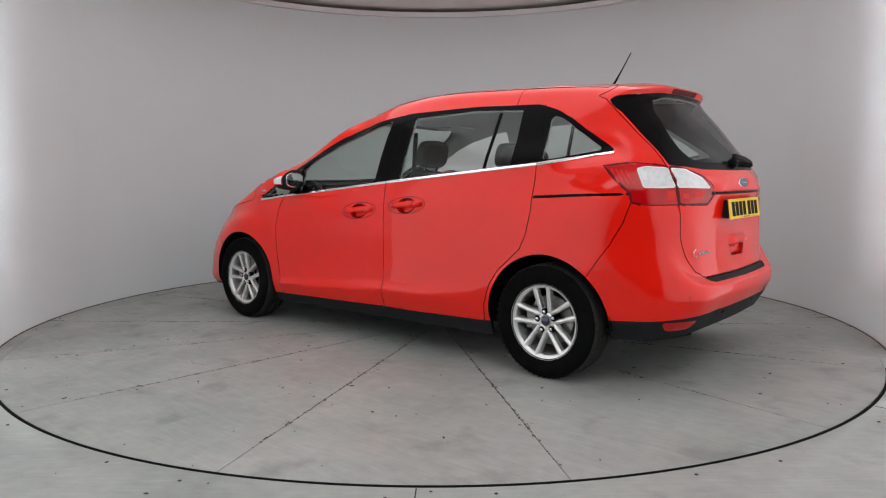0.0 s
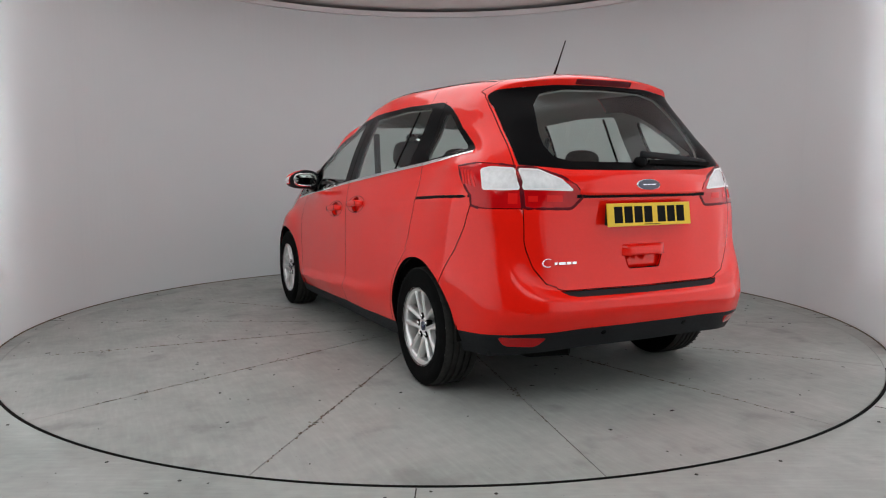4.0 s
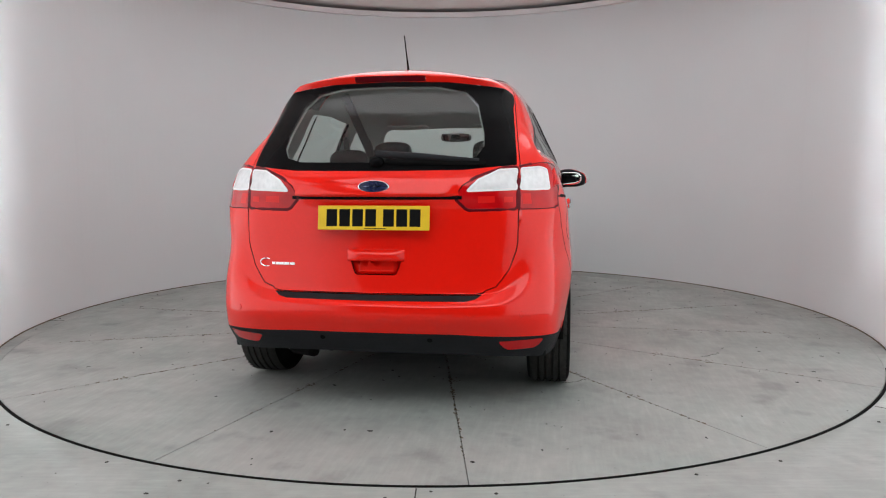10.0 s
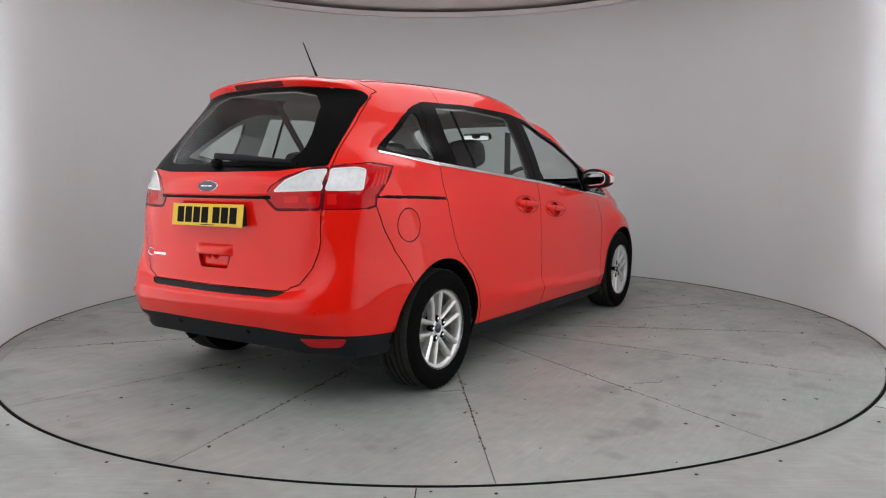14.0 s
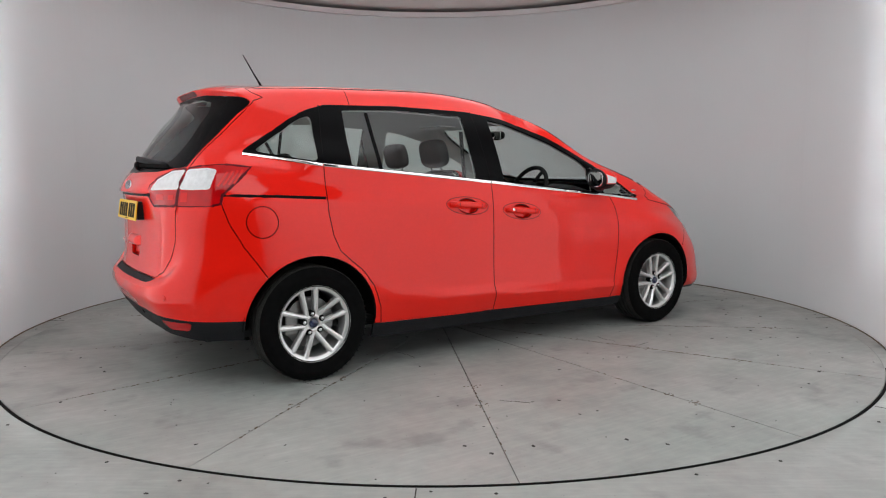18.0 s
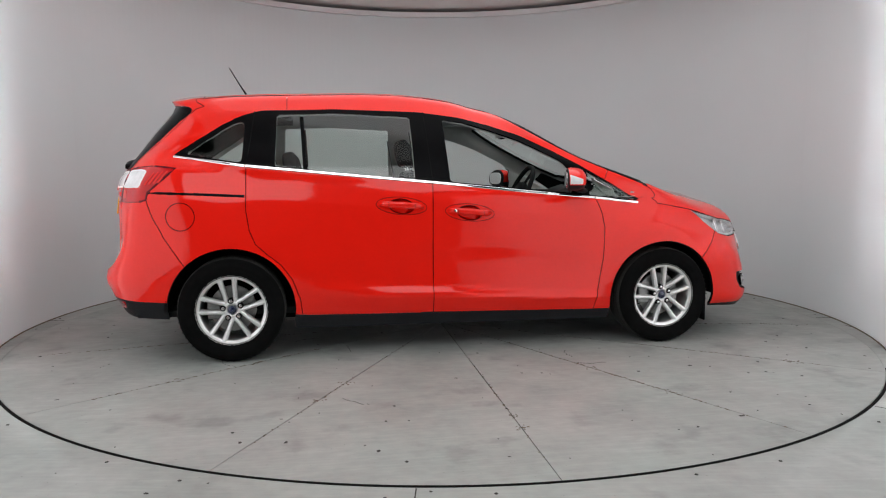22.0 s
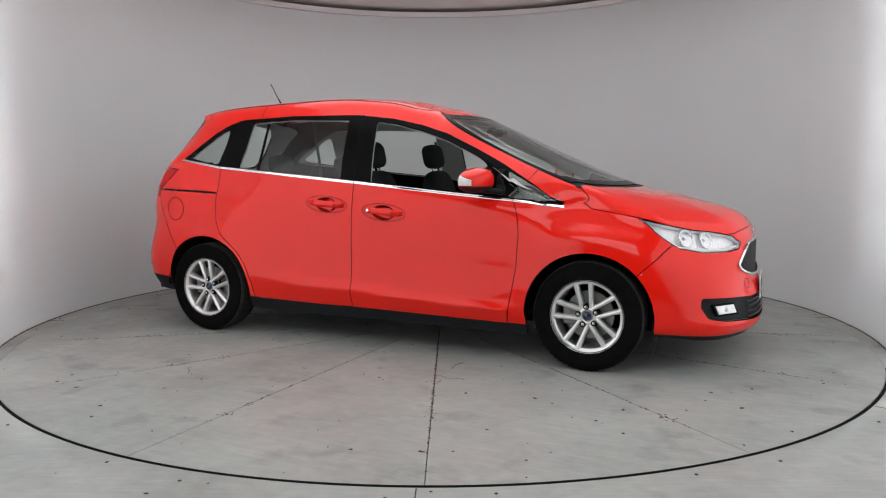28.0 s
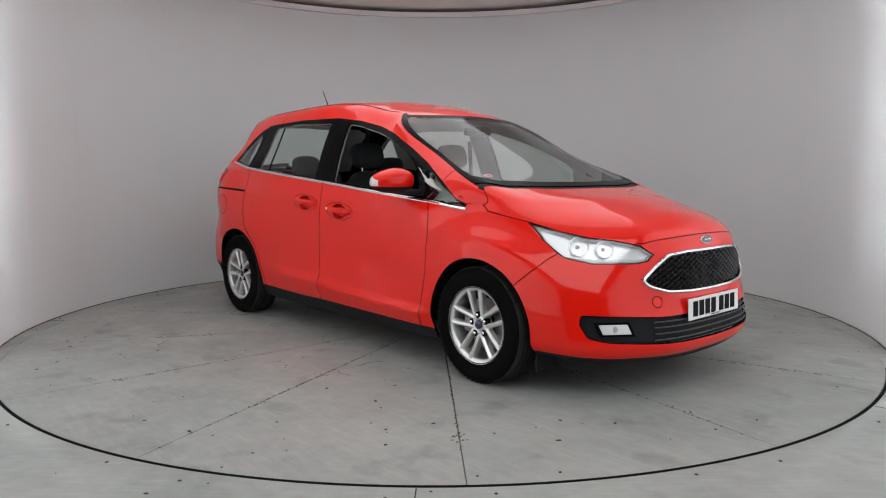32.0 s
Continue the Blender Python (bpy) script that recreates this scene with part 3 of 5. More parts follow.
def find(view, a, b):
    """The (u, v) of the shell's point that shows at (a, b) from the side, front, rear or top."""
    i, j, k, sgn = VIEWS[view]
    d = (COARSE[:, i] - a) ** 2 + (COARSE[:, j] - b) ** 2
    if view in "fr":
        d = np.where(COARSE[:, 0] * sgn > 0.6, d, 9)
    near = np.nonzero(d < d.min() + 0.0009)[0]
    best = near[np.argmin(d[near] * 400 - sgn * COARSE[near, k])]
    cols = SURF.shape[1] // 4 + 1
    u, v = best // cols * 4 / FU, best % cols * 4 / FV
    for _ in range(12):
        p = sample(SURF, u, v)
        pu, pv = (sample(SURF, u + .02, v) - sample(SURF, u - .02, v)), (sample(SURF, u, v + .02) - sample(SURF, u, v - .02))
        wu, wv = min(u + .02, NU) - max(u - .02, 0), min(v + .02, NV) - max(v - .02, 0)
        m = np.array([[pu[i] / wu, pv[i] / wv], [pu[j] / wu, pv[j] / wv]])
        e = np.array([a - p[i], b - p[j]])
        st = np.linalg.solve(m.T @ m + 1e-5 * np.eye(2), m.T @ e)
        st = np.clip(st, -.4, .4)
        u, v = min(max(u + st[0], 0), NU), min(max(v + st[1], 0), NV)
    return u, v


def rounded(pts, radius, closed=True):
    """Corners cut off twice."""
    for r in (radius, radius * 0.4):
        if not r:
            return pts
        out = []
        n = len(pts)
        for i, p in enumerate(pts):
            if not closed and i in (0, n - 1):
                out.append(p)
                continue
            for q in (pts[i - 1], pts[(i + 1) % n]):
                d = math.dist(p, q)
                f = min(r, d * 0.35) / max(d, 1e-9)
                out.append(tuple(p[k] + (q[k] - p[k]) * f for k in range(len(p))))
        pts = out
    return pts


def outline(view, pts, radius=0.02, step=0.05, closed=True):
    """A shape seen from one side, laid on the shell as a chain of (u, v)."""
    pts = rounded([tuple(p) for p in pts], radius, closed)
    out = []
    n = len(pts)
    for i in range(n if closed else n - 1):
        p, q = pts[i], pts[(i + 1) % n]
        k = max(1, int(math.dist(p, q) / step))
        for s in range(k):
            out.append(find(view, p[0] + (q[0] - p[0]) * s / k, p[1] + (q[1] - p[1]) * s / k))
    if not closed:
        out.append(find(view, *pts[-1]))
    return out


def on(view, *pts, step=0.05):
    """An open chain of (u, v), to be strung together with others."""
    return outline(view, pts, 0.0, step, closed=False)


def circle(cx, cz, r, n=40):
    return [find("s", cx + r * math.cos(2 * math.pi * k / n), max(cz + r * math.sin(2 * math.pi * k / n), 0.05)) for k in range(n)]


def arch(cx, cz, r, n=36):
    """Wheel opening: an arc over the wheel with legs down past the lower edge."""
    pts = [find("s", cx + r * math.cos(math.pi * k / n), cz + r * math.sin(math.pi * k / n)) for k in range(n + 1)]
    a, b = find("s", cx + r * 0.985, 0.27), find("s", cx - r * 0.985, 0.27)
    return [(a[0], -1.0), a] + pts + [b, (b[0], -1.0)]


REGIONS = []


def region(name, chain):
    REGIONS.append((name, chain))


bumper_seam = on("s", (-1.91, .985), (-1.875, .88), (-1.80, .745), (-1.705, .604), (-1.60, .46))
region("rear_bumper", [(-1, 4.3)] + on("r", (0.01, .70), (.5, .75), (.64, .99)) + bumper_seam + [(bumper_seam[-1][0], -1), (-1, -1)])
nose_seam = on("s", (1.795, .735), (1.66, .60), (1.5, .45))
region("front_bumper", [(15, 6.8), (12.2, 6.8), (11.4, 5.6)] + nose_seam + [(nose_seam[-1][0], -1), (15, -1)])
region("front_door", on("s", (-.2, 1.085), (-.206, .7), (-.206, .262), (.866, .240), (.885, .36), (.925, .58), (.936, .78), (.92, .88), (.885, .985)) + [(8.4, 9.2), (7.1, 9.2)])
region("sliding_door", on("s", (-.2, 1.085), (-.206, .7), (-.206, .262), (-1.018, .275), (-1.03, .38), (-1.075, .50), (-1.14, .59), (-1.22, .655), (-1.285, .715), (-1.32, .80), (-1.338, .92), (-1.335, 1.19)) + [(5.6, 9.2), (7.0, 9.2)])
sill_top = on("s", (-1.15, .276), (-.2, .262), (.95, .239), (1.1, .236))
region("sill", sill_top + [(sill_top[-1][0], -1), (sill_top[0][0], -1)])
region("roof", [(-1, 11.22), (3, 11.22), (6, 11.15), (8, 11.15), (10, 11.2), (11, 11.3), (11.3, 11.0), (15, 11.0), (15, 14), (-1, 14)])
region("windscreen", [(11.05, 8.10), (12, 8.05), (15, 8.05), (15, 11.0), (11.3, 11.0), (11.06, 10.7), (11.04, 9.5)])
region("windscreen_glass", [(11.26, 8.30), (12, 8.20), (15, 8.16), (15, 10.6), (11.5, 10.55), (11.35, 10.2), (11.26, 9.5)])
region("bonnet", [(15, 7.93), (12, 7.93), (11.15, 7.95), (11.0, 7.8)] + on("s", (1.30, .965), (1.343, .931), (1.45, .912), (1.605, .884))
       + on("t", (1.88, .628), (2.06, .50)) + on("f", (.47, .786), (.36, .800), (.24, .809), (.12, .814), (.01, .816)) + [(15, 6.0)])
region("headlamp", on("s", (1.605, .880), (1.70, .855)) + on("t", (1.89, .618), (2.04, .505)) + on("f", (.465, .775), (.415, .732), (.45, .70), (.515, .688), (.66, .688), (.735, .715)) + on("s", (1.785, .742), (1.70, .80)))
region("grille", outline("f", [(-.02, .735), (.20, .735), (.34, .724), (.42, .675), (.492, .612), (.488, .592), (.46, .573), (.37, .547), (.2, .537), (-.02, .533)], .008))
region("intake", outline("f", [(-.02, .425), (.42, .425), (.60, .437), (.765, .445), (.772, .40), (.755, .335), (.68, .315), (.42, .295), (-.02, .288)], .007))
region("front_lip", [(15, .62), (13, .62), (12, .6), (11.2, .45), (10.6, .4), (10.6, -1), (15, -1)])
rg = on("r", (.648, .82), (.65, .97), (.652, 1.17)) + on("r", (.637, 1.27), (.605, 1.50), (.592, 1.555))
region("tailgate", [(-1, 3.95)] + on("r", (.01, .586), (.46, .588), (.555, .622), (.612, .70), (.64, .78)) + rg + [(2.75, 11.3)] + on("t", (-1.60, .50), (-1.63, .30), (-1.65, .01)) + [(-1, 12.9)])
region("rear_window", [(-1, 8.0)] + on("r", (.01, 1.148), (.40, 1.152), (.635, 1.176), (.628, 1.25), (.60, 1.46), (.592, 1.53), (.55, 1.555), (.3, 1.578), (.01, 1.585)) + [(-1, 10.0)])
region("rear_window_glass", [(-1, 8.25)] + on("r", (.01, 1.185), (.38, 1.19), (.455, 1.21), (.485, 1.26), (.48, 1.33), (.44, 1.47), (.38, 1.535), (.25, 1.56), (.01, 1.567)) + [(-1, 9.9)])
region("tail_lamp_inner", outline("r", [(.645, 1.166), (.58, 1.163), (.45, 1.115), (.365, 1.025), (.42, .968), (.645, .972)], .01))
region("tail_lamp_outer", on("r", (.652, .972), (.652, 1.168), (.70, 1.178)) + on("s", (-1.86, 1.185), (-1.74, 1.172), (-1.82, 1.10), (-1.90, 1.03), (-1.912, .985), (-1.95, .975)))
region("reverse_lens", outline("r", [(.640, 1.155), (.560, 1.150), (.47, 1.105), (.422, 1.055), (.50, 1.058), (.640, 1.062)], .004))
region("indicator_lens", outline("r", [(.658, 1.157), (.74, 1.164), (.772, 1.155), (.788, 1.062), (.72, 1.06), (.658, 1.062)], .005))
region("rear_valance", [(-1, 1.0)] + on("r", (.01, .405), (.35, .405), (.62, .395)) + on("s", (-2.05, .385), (-1.95, .378), (-1.80, .369), (-1.6, .36)) + [(5.5, -1), (-1, -1)])
region("rear_reflector", outline("r", [(.775, .377), (.56, .373), (.60, .325), (.735, .328)], .012))
region("dlo", outline("s", [(-1.762, 1.252), (-1.62, 1.345), (-1.48, 1.435), (-1.36, 1.495), (-1.25, 1.527), (-.8, 1.541), (-.27, 1.528), (0.0, 1.495), (.2, 1.45),
                            (.4, 1.385), (.615, 1.285), (.8, 1.19), (1.0, 1.07), (1.19, .946), (.87, .979), (.4, 1.024), (-.2, 1.083), (-.8, 1.138), (-1.32, 1.19), (-1.55, 1.22)], .01))
region("quarter_glass", outline("s", [(-1.70, 1.258), (-1.575, 1.342), (-1.46, 1.418), (-1.385, 1.458), (-1.345, 1.455), (-1.36, 1.203)], .02))
region("rear_door_glass", outline("s", [(-1.165, 1.18), (-.31, 1.10), (-.325, 1.495), (-.8, 1.516), (-1.15, 1.503)], .010))
region("front_door_glass", outline("s", [(-.085, 1.083), (-.115, 1.482), (.02, 1.463), (.20, 1.418), (.40, 1.347), (.60, 1.252), (.69, 1.195), (.725, 1.11), (.73, 1.006)], .012))
region("front_quarter_glass", outline("s", [(.838, 1.152), (.848, .993), (1.165, .957), (1.05, 1.035)], .008))
region("brake_light", [(-1, 10.92), (.29, 10.92), (.52, 10.90), (.50, 10.28), (.29, 10.24), (-1, 10.24)])
region("bumper_step", [(-1, 3.88)] + on("r", (.01, .582), (.40, .584), (.46, .585), (.49, .586), (.46, .570), (.42, .562), (.01, .559)) + [(-1, 3.42)])
region("grip_cup", outline("r", [(-.03, .737), (.118, .737), (.106, .700), (.094, .672), (-.03, .672)], .006))
region("front_handle_cup", [find("s", .032 + .078 * math.cos(k * math.pi / 12), .888 + .046 * math.sin(k * math.pi / 12) - .006 * math.cos(k * math.pi / 12)) for k in range(24)])
region("rear_handle_cup", [find("s", -.401 + .078 * math.cos(k * math.pi / 12), .934 + .046 * math.sin(k * math.pi / 12) - .006 * math.cos(k * math.pi / 12)) for k in range(24)])
region("towing_cap", [find("f", .435 + .027 * math.cos(k * math.pi / 10), .50 + .027 * math.sin(k * math.pi / 10)) for k in range(20)])
region("fuel_flap", circle(-1.713, .886, .082))
region("arch_rear", arch(-1.437, .315, .378))
region("arch_front", arch(1.351, .312, .372))


# ---- cutting the flat sheet along all the outlines ----
def cut_chain(bm, chain):
    lo = (min(p[0] for p in chain) - .3, min(p[1] for p in chain) - .3)
    hi = (max(p[0] for p in chain) + .3, max(p[1] for p in chain) + .3)
    pool = [f for f in bm.faces if any(lo[0] <= v.co.x <= hi[0] and lo[1] <= v.co.y <= hi[1] for v in f.verts)]
    n = len(chain)
    for i in range(n):
        (ax, ay), (bx, by) = chain[i], chain[(i + 1) % n]
        if math.hypot(bx - ax, by - ay) < 1e-5:
            continue
        x0, x1, y0, y1 = min(ax, bx) - 1e-4, max(ax, bx) + 1e-4, min(ay, by) - 1e-4, max(ay, by) + 1e-4
        if x1 < 0 or x0 > NU or y1 < 0 or y0 > NV:
            continue
        hit, rest = [], []
        for f in pool:
            xs, ys = [v.co.x for v in f.verts], [v.co.y for v in f.verts]
            (hit if max(xs) >= x0 and min(xs) <= x1 and max(ys) >= y0 and min(ys) <= y1 else rest).append(f)
        if not hit:
            continue
        geom = set(hit)
        for f in hit:
            geom.update(f.edges)
            geom.update(f.verts)
        res = bmesh.ops.bisect_plane(bm, geom=list(geom), dist=1e-5, plane_co=(ax, ay, 0), plane_no=(by - ay, ax - bx, 0))
        pool = rest + [g for g in res["geom"] if isinstance(g, bmesh.types.BMFace) and g.is_valid]


def inside(px, py, chain):
    c = np.zeros(len(px), bool)
    n = len(chain)
    for i in range(n):
        (ax, ay), (bx, by) = chain[i], chain[i - 1]
        if ay != by:
            c ^= ((ay > py) != (by > py)) & (px < (bx - ax) * (py - ay) / (by - ay) + ax)
    return c


sheet = bmesh.new()
DU, DV = 9, 7
grid = [[sheet.verts.new((i / DU, j / DV, 0)) for j in range(NV * DV + 1)] for i in range(NU * DU + 1)]
for i in range(NU * DU):
    for j in range(NV * DV):
        sheet.faces.new((grid[i][j], grid[i + 1][j], grid[i + 1][j + 1], grid[i][j + 1]))
for _, chain in REGIONS:
    cut_chain(sheet, chain)
sheet.verts.index_update()
VUV = np.array([(v.co.x, v.co.y) for v in sheet.verts])
FACES = [[v.index for v in f.verts] for f in sheet.faces]
CEN = np.array([VUV[f].mean(0) for f in FACES])
sheet.free()
KIND = np.where(CEN[:, 1] > 8.6, "roof_rail", np.where(CEN[:, 0] < 7.5, "rear_quarter", "front_wing")).astype(object)
KIND[(CEN[:, 0] < 5.75)] = "rear_quarter"
KIND[(CEN[:, 1] > 7.93) & (CEN[:, 0] > 11.05)] = "windscreen"
KIND[(CEN[:, 1] > 7.93) & (CEN[:, 1] < 8.5) & (CEN[:, 0] > 11.05)] = "cowl"
for name, chain in REGIONS:
    KIND[inside(CEN[:, 0], CEN[:, 1], chain)] = name
POS, NOR = sample(SURF, VUV[:, 0], VUV[:, 1]), sample(NORM, VUV[:, 0], VUV[:, 1])
NOR /= np.linalg.norm(NOR, axis=1, keepdims=True)


def panel(name, kinds, mat, parent, side=0, gap=0.0024, lip=0.012, sink=0.0, label=""):
    """One sheet of the shell with a turned-in edge. side 0: both halves in one mesh; 1 or -1: that half alone."""
    kinds = (kinds,) if isinstance(kinds, str) else kinds
    sel = [f for f, k in zip(FACES, KIND) if k in kinds]
    ids = sorted({i for f in sel for i in f})
    at = {i: k for k, i in enumerate(ids)}
    nor = NOR[ids]
    pos = POS[ids] - nor * sink
    count = {}
    for f in sel:
        for a, b in zip(f, f[1:] + f[:1]):
            count.setdefault((min(a, b), max(a, b)), []).append((a, b))
    rim = [e[0] for e in count.values() if len(e) == 1]
    rim = [(a, b) for a, b in rim if not ((POS[a][1] < 1e-5 and POS[b][1] < 1e-5))]
    push = np.zeros((len(ids), 3))
    owner = {}
    for f in sel:
        for a, b in zip(f, f[1:] + f[:1]):
            owner[(a, b)] = f
    inward, votes = [], 0.0
    for a, b in rim:
        d = POS[b] - POS[a]
        inw = np.cross(nor[at[a]], d)
        votes += np.dot(inw, POS[owner[(a, b)]].mean(0) - POS[a])
        inward.append(inw / max(np.linalg.norm(inw), 1e-9))
    for (a, b), inw in zip(rim, inward):
        push[at[a]] += inw if votes > 0 else -inw
        push[at[b]] += inw if votes > 0 else -inw
    push /= np.maximum(np.linalg.norm(push, axis=1, keepdims=True), 1e-9)
    # points that lie close behind the edge move with it
    edged = {at[i] for e in rim for i in e}
    for _ in range(2):
        near = {}
        for f in sel:
            on_edge = [at[i] for i in f if at[i] in edged]
            if not on_edge:
                continue
            for i in f:
                k = at[i]
                if k in edged or k in near:
                    continue
                for e in on_edge:
                    d = POS[ids[k]] - POS[ids[e]]
                    if abs(np.dot(d, push[e])) < 0.005 and np.linalg.norm(d) < 0.06:
                        near[k] = push[e]
                        break
        for k, v in near.items():
            push[k] = v
            edged.add(k)
    push[np.abs(POS[ids][:, 1]) < 1e-5, 1] = 0
    pos = pos + push * gap
    verts, faces, norms, lip_faces = [], [], [], []
    for s in ((1, -1) if side == 0 else (side,)):
        base = len(verts)
        flip = np.array([1, s, 1])
        verts += [tuple(p) for p in pos * flip]
        nf = nor * flip
        for f in sel:
            g = [at[i] for i in f]
            p3 = pos[g] * flip
            nn = np.cross(p3, np.roll(p3, -1, 0)).sum(0)
            if np.dot(nn, nf[g].sum(0)) < 0:
                g = g[::-1]
            faces.append([base + k for k in g])
            norms += [tuple(nf[k]) for k in g]
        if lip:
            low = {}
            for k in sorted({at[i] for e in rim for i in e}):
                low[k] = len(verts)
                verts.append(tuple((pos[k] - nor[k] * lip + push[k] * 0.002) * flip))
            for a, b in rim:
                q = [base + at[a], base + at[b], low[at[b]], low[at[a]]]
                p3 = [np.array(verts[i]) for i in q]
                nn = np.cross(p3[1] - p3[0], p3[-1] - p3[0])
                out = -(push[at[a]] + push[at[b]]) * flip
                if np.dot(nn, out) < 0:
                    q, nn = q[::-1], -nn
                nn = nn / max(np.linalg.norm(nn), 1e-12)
                lip_faces.append(len(faces))
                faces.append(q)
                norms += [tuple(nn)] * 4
    me = bpy.data.meshes.new(name)
    me.from_pydata(verts, [], faces)
    me.polygons.foreach_set("use_smooth", [True] * len(me.polygons))
    me.normals_split_custom_set(norms)
    me.materials.append(mat)
    # red panels: the turned-in lips are coloured dark to paint the gap's shade
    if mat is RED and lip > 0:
        me.materials.append(GAP_SHADE)
        for k in lip_faces:
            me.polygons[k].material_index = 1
    ob = new(name, me)
    ob.parent = parent
    if label:
        tagged(ob, label)
    return ob


car = new("car")
tagged(car, "bright red people carrier with silver alloy wheels, on the turntable", "car")
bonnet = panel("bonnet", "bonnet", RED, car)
panel("cowl", "cowl", BLACK_PLASTIC, car, sink=0.006)
roof = panel("roof", "roof", RED, car)
front_bumper = panel("front_bumper", "front_bumper", RED, car)
panel("towing_cap", "towing_cap", RED, front_bumper, -1, gap=0.0015)
panel("towing_cap", "towing_cap", RED, front_bumper, 1, gap=0.0)
panel("grille_back", "grille", DARK, car, gap=0, lip=0, sink=0.05)
panel("intake_back", "intake", BLACK_PLASTIC, front_bumper, gap=0, lip=0.0, sink=0.022)
panel("front_lip", "front_lip", BLACK_PLASTIC, front_bumper, gap=0)
rear_bumper = panel("rear_bumper", "rear_bumper", RED, car)
panel("valance", "rear_valance", BLACK_PLASTIC, rear_bumper, gap=0, label="black plastic lower edge")
tailgate = panel("tailgate", "tailgate", RED, car)
panel("window_border", "rear_window", GLOSS_BLACK, tailgate, gap=0)
panel("rear_window", "rear_window_glass", GLASS, tailgate, gap=0, lip=0)
panel("brake_light", "brake_light", MAROON, tailgate, gap=0, sink=0.002)
panel("grip_cup", "grip_cup", RED, tailgate, gap=0.0005, sink=0.015, lip=-0.0145, label="hand recess under the tailgate grip")
panel("bumper_step", "bumper_step", BLACK_PLASTIC, rear_bumper, gap=0, sink=0.003)
panel("windscreen_border", "windscreen", GLOSS_BLACK, car, gap=0)
panel("windscreen", "windscreen_glass", GLASS, car, gap=0, lip=0)
for sd in (1, -1):
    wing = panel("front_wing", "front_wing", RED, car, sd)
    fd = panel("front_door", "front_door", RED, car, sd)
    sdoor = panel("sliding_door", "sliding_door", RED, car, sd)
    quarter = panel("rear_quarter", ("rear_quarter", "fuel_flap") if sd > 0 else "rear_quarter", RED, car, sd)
    if sd < 0:
        panel("fuel_flap", "fuel_flap", RED, quarter, sd)
    panel("roof_rail", "roof_rail", RED, car, sd, gap=0.001)
    panel("sill", "sill", BLACK_PLASTIC, car, sd, label="black plastic sill strip")
    panel("window_surround", "dlo", GLOSS_BLACK, car, sd, gap=0, label="gloss black pillar and frame trim")
    panel("quarter_window", "quarter_glass", GLASS, quarter, sd, gap=0, lip=0)
    panel("door_window", "rear_door_glass", GLASS, sdoor, sd, gap=0, lip=0)
    if sd > 0:
        panel("door_window", "front_door_glass", GLASS, fd, sd, gap=0, lip=0)
    panel("corner_window", "front_quarter_glass", GLASS, wing, sd, gap=0, lip=0)
    # pale sheet added to brighten the corner window from behind
    panel("pillar_trim", "front_quarter_glass", LINING, wing, sd, gap=0.012, lip=0.0, sink=0.05, label="pale grey sheet added behind the corner window")
    headlamp = panel("headlamp", "headlamp", LENS, car, sd, lip=0)
    panel("housing", "headlamp", LAMP_SILVER, headlamp, sd, gap=0.003, lip=-0.032, sink=0.034)
    panel("handle_cup", "front_handle_cup", RED, fd, sd, gap=0.001, sink=0.024, lip=-0.0235)
    panel("handle_cup", "rear_handle_cup", RED, sdoor, sd, gap=0.001, sink=0.024, lip=-0.0235)
    lamp = panel("tail_lamp", ("tail_lamp_outer",), RED_LENS, car, sd)
    panel("indicator_lens", "indicator_lens", WHITE_LENS, lamp, sd, gap=0)
    lamp = panel("tail_lamp", ("tail_lamp_inner",), RED_LENS, tailgate, sd)
    panel("reverse_lens", "reverse_lens", WHITE_LENS, lamp, sd, gap=0)
    panel("reflector", "rear_reflector", RED_LENS, rear_bumper, sd, gap=0.001)
SEE_THROUGH = {"windscreen_glass", "rear_window_glass", "quarter_glass", "rear_door_glass", "front_door_glass", "front_quarter_glass", "arch_rear", "arch_front",
               "headlamp", "grille", "intake", "grip_cup", "front_handle_cup", "rear_handle_cup"}
LINED = {"dlo", "roof", "roof_rail", "windscreen", "rear_window", "brake_light"}
# dark sheet set behind the panels, so that their gaps read as shade
panel("inner_shell", tuple(set(KIND) - SEE_THROUGH - LINED), DARK, car, 0, gap=0, lip=0, sink=0.018, label="dark inner side of the body")
panel("headlining", tuple(LINED), LINING, car, 0, gap=0, lip=0, sink=0.022, label="pale grey cloth headlining and pillar trim")


